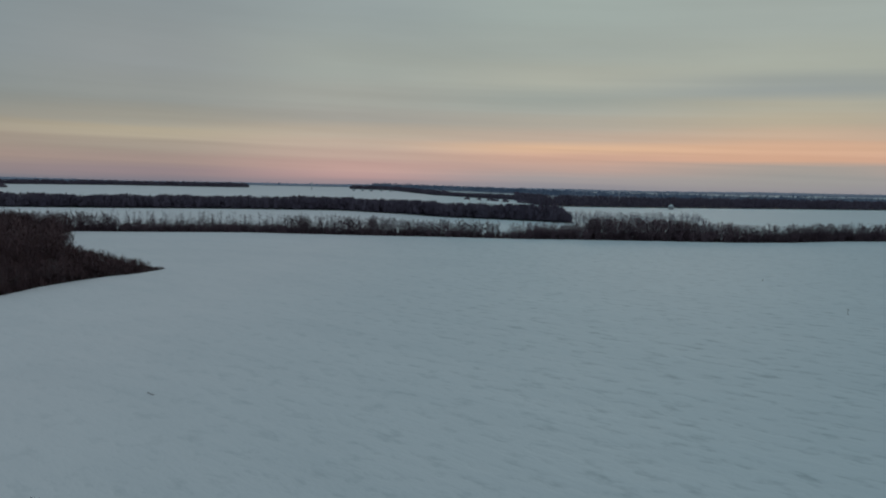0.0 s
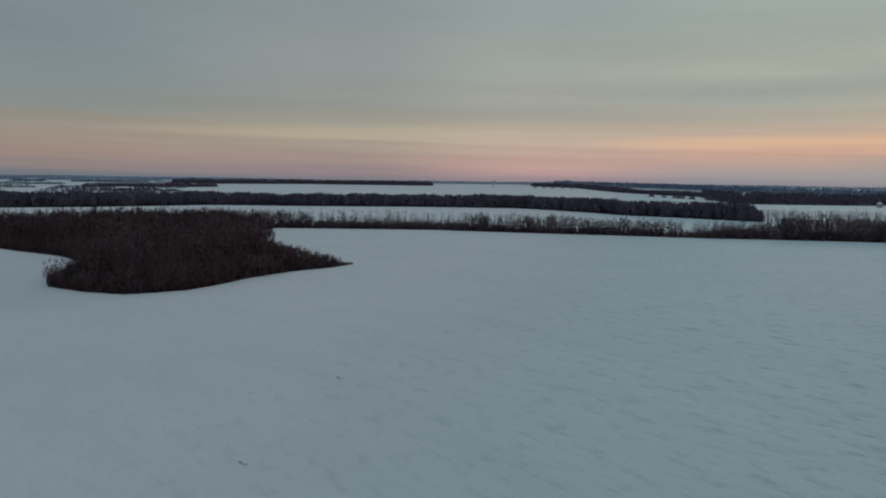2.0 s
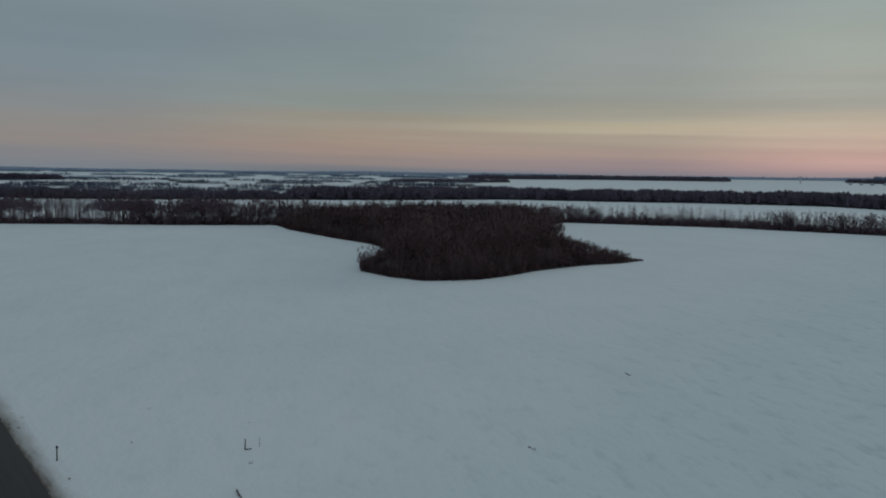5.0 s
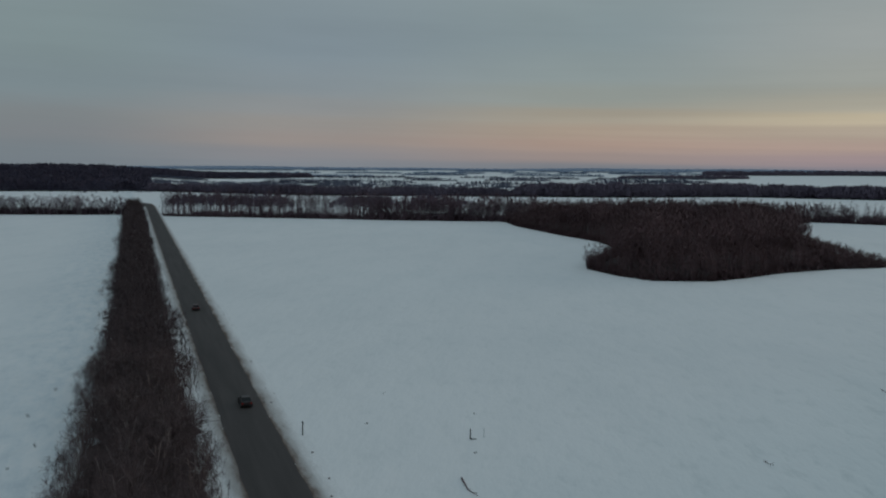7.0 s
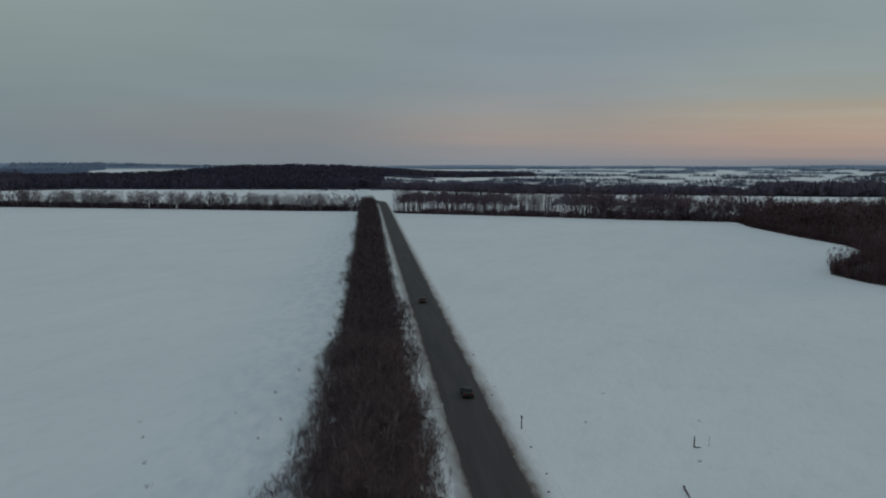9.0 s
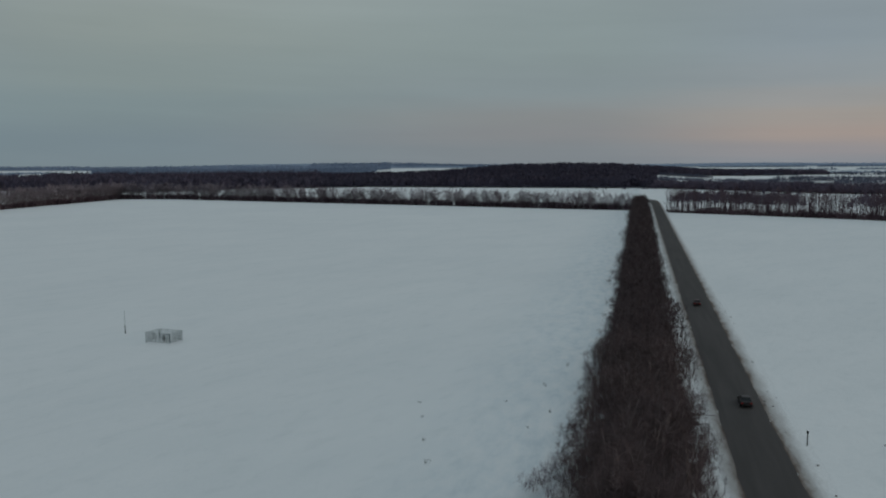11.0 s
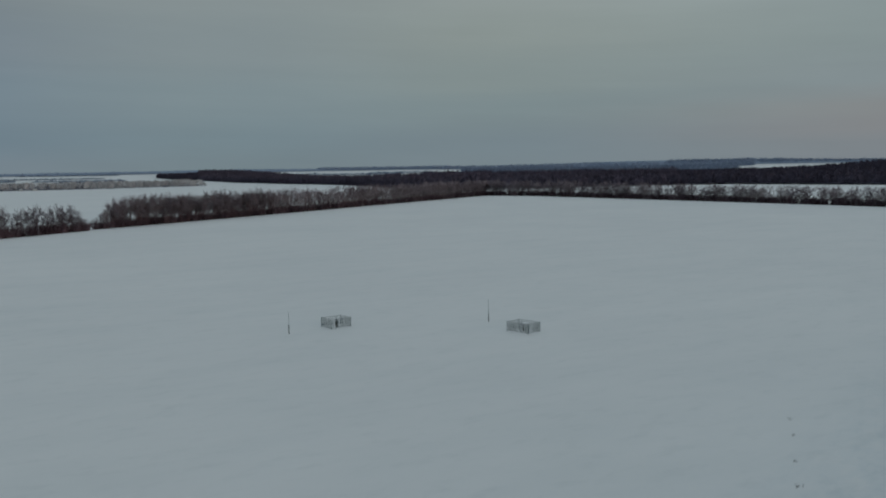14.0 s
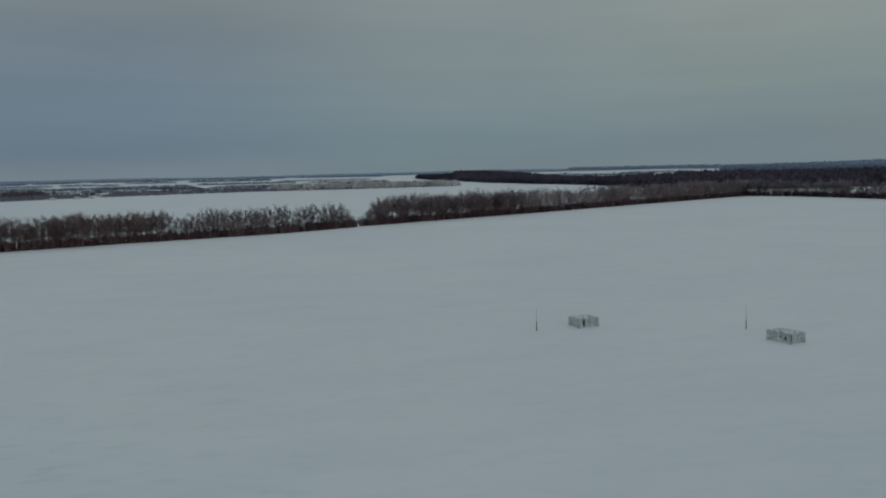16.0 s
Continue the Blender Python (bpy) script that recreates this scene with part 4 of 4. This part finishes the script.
# ---- fenced well heads and marker masts in the left-hand field ----
def box(bm, c, size, m=None):
    r = bmesh.ops.create_cube(bm, size=1.0, matrix=Matrix.Translation(c) @ Matrix.Diagonal((*size, 1)))
    if m is not None:
        bmesh.ops.transform(bm, matrix=m, verts=r["verts"])
    return r["verts"]


def rod(bm, p, q, r0, r1=None, sides=8):
    p, q = Vector(p), Vector(q)
    m = Matrix.Translation((p + q) / 2) @ (q - p).to_track_quat("Z", "Y").to_matrix().to_4x4()
    bmesh.ops.create_cone(bm, cap_ends=True, segments=sides, radius1=r0, radius2=r0 if r1 is None else r1, depth=(q - p).length, matrix=m)


def bar_mesh(thick):
    bm = bmesh.new()
    rod(bm, (0, 0, 0.22), (0, 0, 2.1), thick, None, 5)
    me = bpy.data.meshes.new("bar")
    bm.to_mesh(me)
    bm.free()
    me.materials.append(STEEL)
    return me


BAR_MESHES = [bar_mesh(0.028), bar_mesh(0.055)]


def wellhead_cage(corner, left, right, label):
    """A railed steel cage round a capped valve; corner, left and right are plan corners."""
    e = new("fenced_wellhead")
    tagged(e, label, "steel cage", "wellhead cages")
    c, a, b = (Vector((*p, 0)) for p in (corner, left, right))
    e.location = c
    u, v = a - c, b - c
    corners = [Vector((0, 0, 0)), u, u + v, v]
    H = 2.1
    for k in range(4):
        p, q = corners[k], corners[(k + 1) % 4]
        bm = bmesh.new()
        rod(bm, p + Vector((0, 0, -0.3)), p + Vector((0, 0, H + 0.08)), 0.075, 0.07, 8)
        part("corner_post", bm, STEEL, e)
        for z in (0.25, H - 0.05):
            bm = bmesh.new()
            rod(bm, p + Vector((0, 0, z)), q + Vector((0, 0, z)), 0.035, None, 6)
            part("rail", bm, STEEL, e)
        n = int((q - p).length / 0.34)
        bm = bmesh.new()
        for z in np.linspace(0.6, H - 0.45, 4):
            rod(bm, p + Vector((0, 0, z)), q + Vector((0, 0, z)), 0.009, None, 4)
        panel = part("wire_panel", bm, STEEL, e)
        for i in range(1, n):
            bar = new("bar", BAR_MESHES[i % 4 == 2])
            bar.parent = panel
            bar.location = p.lerp(q, i / n)
    mid = (u + v) / 2
    bm = bmesh.new()
    rod(bm, mid + Vector((0, 0, -0.2)), mid + Vector((0, 0, 1.15)), 0.16, 0.14, 12)
    rod(bm, mid + Vector((0, 0, 0.55)), mid + Vector((0, 0, 0.63)), 0.30, None, 14)
    rod(bm, mid + Vector((-0.45, 0, 0.85)), mid + Vector((0.45, 0, 0.85)), 0.11, None, 10)
    part("valve_body", bm, DARKPOST, e, "dark valve stack")
    bm = bmesh.new()
    for i in range(12):
        a0, a1 = 2 * math.pi * i / 12, 2 * math.pi * (i + 1) / 12
        rod(bm, mid + Vector((0.3 * math.cos(a0), 0.3 * math.sin(a0), 1.3)), mid + Vector((0.3 * math.cos(a1), 0.3 * math.sin(a1), 1.3)), 0.025, None, 5)
    rod(bm, mid + Vector((-0.3, 0, 1.3)), mid + Vector((0.3, 0, 1.3)), 0.02, None, 5)
    rod(bm, mid + Vector((0, 0, 1.1)), mid + Vector((0, 0, 1.3)), 0.03, None, 6)
    part("hand_wheel", bm, DARKPOST, e)
    for f, h in ((0.22, 1.7), (0.36, 1.4), (0.5, 1.6), (0.64, 1.55), (0.78, 1.75)):
        bm = bmesh.new()
        p = u * f + v * (0.35 + 0.4 * f)
        rod(bm, p + Vector((0, 0, -0.2)), p + Vector((0, 0, h)), 0.055, 0.05, 7)
        rod(bm, p + Vector((0, 0, h)), p + Vector((0, 0, h + 0.05)), 0.09, None, 7)
        part("vent_pipe", bm, STEEL, e)
    return e


def marker_mast(x, y, label):
    e = new("marker_mast")
    tagged(e, label, "marker mast", "marker masts")
    e.location = (x, y, 0)
    bm = bmesh.new()
    rod(bm, (0, 0, -0.3), (0, 0, 1.85), 0.11, 0.09, 10)
    rod(bm, (0, 0, 1.85), (0, 0, 1.95), 0.12, 0.05, 10)
    part("base_post", bm, DARKPOST, e, "thick dark lower post")
    bm = bmesh.new()
    rod(bm, (0, 0, 1.9), (0.04, 0.02, 4.8), 0.035, 0.022, 8)
    part("pole", bm, STEEL, e, "thin grey steel pole")
    bm = bmesh.new()
    rod(bm, (0.04, 0.02, 4.8), (0.04, 0.02, 4.95), 0.07, 0.02, 8)
    part("tip", bm, STEEL, e)


wellhead_cage((-162.4, -85.6), (-164.7, -89.1), (-166.6, -82.8), "grey railed steel cage round a valve in snow")
wellhead_cage((-166.2, -42.1), (-169.0, -47.2), (-169.7, -40.2), "grey railed steel cage with vent pipes in snow")
marker_mast(-155.8, -92.6, "thin grey mast on a thick dark post")
marker_mast(-178.6, -53.7, "thin grey mast on a thick dark post")

# ---- posts beside the road ----
def road_post(x, y, h, label, head):
    e = new("field_post")
    tagged(e, label, "post")
    e.location = (x, y, 0)
    bm = bmesh.new()
    rod(bm, (0, 0, -0.3), (0.05, 0, h), 0.085, 0.07, 8)
    part("shaft", bm, DARKPOST, e)
    bm = bmesh.new()
    if head:
        box(bm, (0.05, 0, h + 0.02), (0.34, 0.10, 0.36))
        bmesh.ops.bevel(bm, geom=bm.edges[:], offset=0.03, segments=1)
        part("marker_head", bm, DARKPOST, e, "small dark marker plate")
    else:
        rod(bm, (0.0, 0.05, 0.05), (0.75, 0.45, 0.14), 0.09, 0.04, 7)
        part("brace_stub", bm, DARKPOST, e, "fallen stub at the foot")


road_post(-91.5, 51.0, 1.75, "short dark marker post in the snow by the road", True)
road_post(-75.6, 67.2, 1.45, "short dark wooden post with a fallen stub", False)

bm = bmesh.new()
rod(bm, (-74.9, 69.1, -0.2), (-74.92, 69.12, 1.25), 0.03, 0.02, 6)
bmesh.ops.translate(bm, verts=bm.verts[:], vec=(74.9, -69.1, 0))
stake = part("field_stake", bm, STEEL, None)
stake.location = (-74.9, 69.1, 0)
tagged(stake, "thin pale stake standing in the snow", "stake")


bm = bmesh.new()
rod(bm, (0, 0, -0.2), (0.05, 0, 2.1), 0.07, 0.055, 7)
far_stake = part("field_stake", bm, EARTH, None)
far_stake.location = (121.8, 242.2, 0)
tagged(far_stake, "short dark stake standing in wind-carved snow", "stake")


def fallen_branch(name, p, q, r, seed, label):
    """A crooked dead branch lying in the snow, with a few side twigs."""
    rng = np.random.default_rng(seed)
    e = new(name)
    tagged(e, label, "branch")
    e.location = (p[0], p[1], 0)
    d = Vector((q[0] - p[0], q[1] - p[1], 0))
    side = Vector((-d.y, d.x, 0)).normalized()
    bm = bmesh.new()
    pts = [d * f + side * rng.normal(0, 0.03) * d.length + Vector((0, 0, 0.05 + 0.08 * rng.uniform())) for f in np.linspace(0, 1, 6)]
    for k in range(5):
        rod(bm, pts[k], pts[k + 1], r * (1 - k * 0.16), r * (1 - (k + 1) * 0.16), 6)
    part("stem", bm, BARK, e)
    bm = bmesh.new()
    for k in range(1, 5):
        w = pts[k] + side * rng.choice([-1, 1]) * 0.4 + d * 0.08 + Vector((0, 0, 0.12))
        rod(bm, pts[k], w, r * 0.35, r * 0.15, 5)
    part("twigs", bm, BARK, e)


fallen_branch("fallen_branch", (-66.3, 56.6), (-61.0, 54.6), 0.11, 3, "dark dead branch lying on the snow")
fallen_branch("fallen_branch", (-106.4, 42.4), (-104.7, 45.3), 0.08, 4, "dead branch across the snowy verge")
fallen_branch("fallen_branch", (-49.3, 136.2), (-47.6, 134.4), 0.07, 5, "dark dead branch lying on the snow")
fallen_branch("fallen_branch", (-45.7, 89.5), (-44.2, 88.4), 0.06, 6, "dark dead branch lying on the snow")


# ---- dry weeds and clods that stick out of the snow ----
def weed(x, y, h, seed, n=7):
    rng = np.random.default_rng(seed)
    g = Limbs()
    for _ in range(n):
        a = rng.uniform(0, 6.28)
        b = np.array([rng.normal(0, 0.12), rng.normal(0, 0.12), -0.1])
        q = b + np.array([math.cos(a) * 0.3 * h, math.sin(a) * 0.3 * h, h * rng.uniform(0.5, 1)])
        g.limb(b, q, 0.02, 0.012, 3)
        for _k in range(3):
            p = b + (q - b) * rng.uniform(0.5, 1)
            g.twig(p, p + rng.normal(0, 0.12, 3) * h, 0.02)
    ob = new("dry_weed", mesh_from("dry_weed", *g.arrays(), DARKPOST))
    ob.location = (x, y, 0)
    tagged(ob, "dry dark weed stalks poking through the snow", "weed", "dry weeds")


WEEDS = [(-71.2, 64.0, 0.5), (-92.4, 2.5, 0.75), (-100.5, 3.0, 0.6), (-110.5, 3.8, 0.5), (-117.7, 4.2, 0.45), (-109.9, 22.3, 0.9), (-124.0, 25.2, 0.8),
         (-136.1, 32.5, 0.9), (-116.2, 17.2, 0.4), (-103.4, 17.5, 0.5), (-115.1, 29.0, 0.6), (132.3, 334.0, 0.9), (-173.0, 70.3, 1.6),
         (-98.3, 40.9, 1.3), (-90.0, 60.5, 0.35), (-101.0, 72.0, 0.3), (-83.5, 75.5, 0.3)]
for k, (x, y, h) in enumerate(WEEDS):
    weed(x, y, h, 200 + k, 6 if h < 1 else 14)


def clod(x, y, r, seed):
    rng = np.random.default_rng(seed)
    bm = bmesh.new()
    bmesh.ops.create_icosphere(bm, subdivisions=2, radius=r)
    for v in bm.verts:
        v.co *= 1 + 0.35 * noise.noise(v.co * (2.0 / r) + Vector((seed, 0, 0)))
        v.co.z = v.co.z * 0.6 + r * 0.25
    ob = part("snow_clod", bm, DIRTY_SNOW, None)
    ob.location = (x, y, 0.08)
    ob.rotation_euler = (0, 0, rng.uniform(0, 6))
    tagged(ob, "clod of dirty snow thrown up beside the road", "clod", "clods")


rng0 = np.random.default_rng(77)
for k in range(22):
    s = rng0.uniform(-5, 150)
    side = rng0.uniform() < 0.7
    x, y = road_place(s, rng0.uniform(4.3, 6.4) if side else rng0.uniform(-5.2, -4.2))
    clod(x, y, rng0.uniform(0.08, 0.17), k)
for k, (x, y) in enumerate(((-108.8, 54.8), (-112.2, 55.6), (-107.6, 55.4), (-110.3, 55.6))):
    clod(x, y, 0.2, 60 + k)

# ---- cars on the road ----
GLASS, _nt, _b = material("dark_car_glass", (0.012, 0.014, 0.016), 0.22, 0.3)
TYRE, _nt, _b = material("tyre_rubber", (0.02, 0.02, 0.02), 0.85, 0.2)
RIM, _nt, _b = material("alloy_rim", (0.35, 0.36, 0.37), 0.35, 0.5)
_b.inputs["Metallic"].default_value = 0.9
LAMP, _nt, _b = material("red_tail_lamp", (0.16, 0.012, 0.01), 0.3, 0.5)
_b.inputs["Emission Color"].default_value = (1.0, 0.06, 0.03, 1)
_b.inputs["Emission Strength"].default_value = 0.04
HEAD, _nt, _b = material("headlamp_glass", (0.7, 0.72, 0.75), 0.15, 0.5)


def car_paint(name, c):
    m, nt, b = material(name, c, 0.42, 0.3)
    n = noise_node(nt, 3.0, 4)
    nt.links.new(ramp_node(nt, n, [(0.3, tuple(v * 0.8 for v in c)), (0.75, tuple(v * 0.7 + 0.03 for v in c))]), b.inputs["Base Color"])
    return m


def prism(bm, profile, half, top_half=None, z0=0.0, z1=1.0):
    """A side profile (x, z) drawn out across the car; above z0 it narrows towards top_half at z1."""
    def width(z):
        if top_half is None or z <= z0:
            return half
        return half + (top_half - half) * (z - z0) / (z1 - z0)
    l = [bm.verts.new((x, width(z), z)) for x, z in profile]
    r = [bm.verts.new((x, -width(z), z)) for x, z in profile]
    n = len(profile)
    bm.faces.new(l)
    bm.faces.new(r[::-1])
    for i in range(n):
        j = (i + 1) % n
        bm.faces.new((l[j], l[i], r[i], r[j]))
    bmesh.ops.recalc_face_normals(bm, faces=bm.faces[:])


def car(s, o, paint, label):
    e = new("car")
    tagged(e, label, "car", "cars on the road")
    bm = bmesh.new()
    prism(bm, [(-2.08, 0.34), (-2.14, 0.62), (-2.08, 0.90), (-1.55, 0.97), (0.85, 0.96), (1.75, 0.84), (2.08, 0.68), (2.12, 0.36), (1.7, 0.24), (-1.7, 0.24)], 0.84, 0.76, 0.6, 1.0)
    bmesh.ops.bevel(bm, geom=[g for g in bm.edges], offset=0.05, segments=2, affect="EDGES")
    part("body", bm, paint, e)
    bm = bmesh.new()
    prism(bm, [(-1.72, 0.95), (-1.25, 1.36), (0.05, 1.38), (0.92, 0.95)], 0.74, 0.58, 0.95, 1.38)
    part("windows", bm, GLASS, e, "dark side and rear glass")
    bm = bmesh.new()
    prism(bm, [(-1.28, 1.35), (-1.15, 1.43), (-0.1, 1.44), (0.08, 1.36)], 0.60, 0.54, 1.35, 1.44)
    bmesh.ops.bevel(bm, geom=[g for g in bm.edges], offset=0.02, segments=1, affect="EDGES")
    part("roof", bm, paint, e)
    for x in (-1.3, 1.32):
        for y in (-0.78, 0.78):
            bm = bmesh.new()
            rod(bm, (x, y - 0.1, 0.31), (x, y + 0.1, 0.31), 0.31, None, 18)
            bmesh.ops.bevel(bm, geom=[g for g in bm.edges if g.calc_length() > 0.15 or True][:36], offset=0.02, segments=1, affect="EDGES")
            w = part("wheel", bm, TYRE, e)
            bm = bmesh.new()
            sy = 1 if y > 0 else -1
            rod(bm, (x, y + sy * 0.095, 0.31), (x, y + sy * 0.112, 0.31), 0.19, 0.17, 14)
            part("rim", bm, RIM, w)
    for y in (-0.62, 0.62):
        bm = bmesh.new()
        box(bm, (-2.11, y, 0.74), (0.06, 0.26, 0.17))
        part("tail_lamp", bm, LAMP, e, "red tail lamp")
        bm = bmesh.new()
        box(bm, (2.06, y, 0.66), (0.08, 0.30, 0.13))
        part("headlamp", bm, HEAD, e)
    for z, sx in ((0.42, -2.14), (0.42, 2.12)):
        bm = bmesh.new()
        box(bm, (sx, 0, z), (0.10, 1.62, 0.16))
        bmesh.ops.bevel(bm, geom=bm.edges[:], offset=0.03, segments=1)
        part("bumper", bm, TYRE, e)
    x, y = road_place(s, o)
    e.matrix_world = Matrix.LocRotScale((x, y, 0.15), Euler((0, 0, math.atan2(ROAD_U[1], ROAD_U[0]))), None)


car(128.0, -0.3, car_paint("dark_red_paint", (0.065, 0.012, 0.012)), "small dark red car on the bare asphalt road")
car(39.5, 0.8, car_paint("black_paint", (0.018, 0.012, 0.013)), "small black car with red tail lamps")

# ---- far buildings ----
WALL_PALE = patchy_material("pale_plaster", [(0.3, (0.42, 0.43, 0.45)), (0.7, (0.56, 0.57, 0.58))], 0.2, None, 0, 0.85, 0.02)


def far_house(az, d, w, depth, h, wall, label):
    e = new("far_house")
    tagged(e, label, "house", "far buildings")
    x, y = polar(az, d)
    z = float(ground_z(x, y))
    bm = bmesh.new()
    box(bm, (0, 0, h / 2 - 0.3), (w, depth, h + 0.6))
    part("wall", bm, wall, e)
    bm = bmesh.new()
    r = h * 0.55
    prism(bm, [(-w * 0.54, h + 0.02), (0, h + r), (w * 0.54, h + 0.02)], depth * 0.54)
    part("roof", bm, SNOW, e, "snow-covered gable roof")
    for k in (-1, 0, 1):
        bm = bmesh.new()
        box(bm, (k * w * 0.28, -depth / 2 - 0.03, h * 0.5), (w * 0.13, 0.1, h * 0.32))
        part("window", bm, GLASS, e)
    e.matrix_world = Matrix.LocRotScale((x, y, z), Euler((0, 0, radians(az + 180))), None) @ Matrix.Rotation(math.pi, 4, "Z")


far_house(-15.6, 1640, 10, 8, 7, WALL_PALE, "pale barn at the edge of the far wood")
for az, d, w in ((6.2, 3700, 13), (5.6, 3720, 11), (5.0, 3690, 14), (4.3, 3710, 12), (3.7, 3700, 10)):
    far_house(az, d, w, 9, 6, WALL_PALE, "pale far house with a snowy roof")
for az, d, w in ((150.2, 1690, 12), (148.8, 1705, 14), (147.9, 1720, 10), (133.8, 1900, 9), (134.6, 1890, 8), (139.0, 2250, 11)):
    far_house(az, d, w * 0.8, 7, 3.2, WALL_PALE, "pale far house with a snowy roof")


def far_tower(az, d):
    e = new("water_tower")
    tagged(e, "slim pale water tower on the far plain", "tower")
    x, y = polar(az, d)
    bm = bmesh.new()
    rod(bm, (0, 0, -1), (0, 0, 22), 2.6, 1.9, 16)
    part("shaft", bm, WALL_PALE, e)
    bm = bmesh.new()
    rod(bm, (0, 0, 22), (0, 0, 24), 1.9, 3.8, 16)
    rod(bm, (0, 0, 24), (0, 0, 31), 3.8, 3.8, 16)
    rod(bm, (0, 0, 31), (0, 0, 33), 3.9, 0.6, 16)
    part("tank", bm, WALL_PALE, e)
    e.location = (x, y, float(ground_z(x, y)))


far_tower(9.1, 3750)
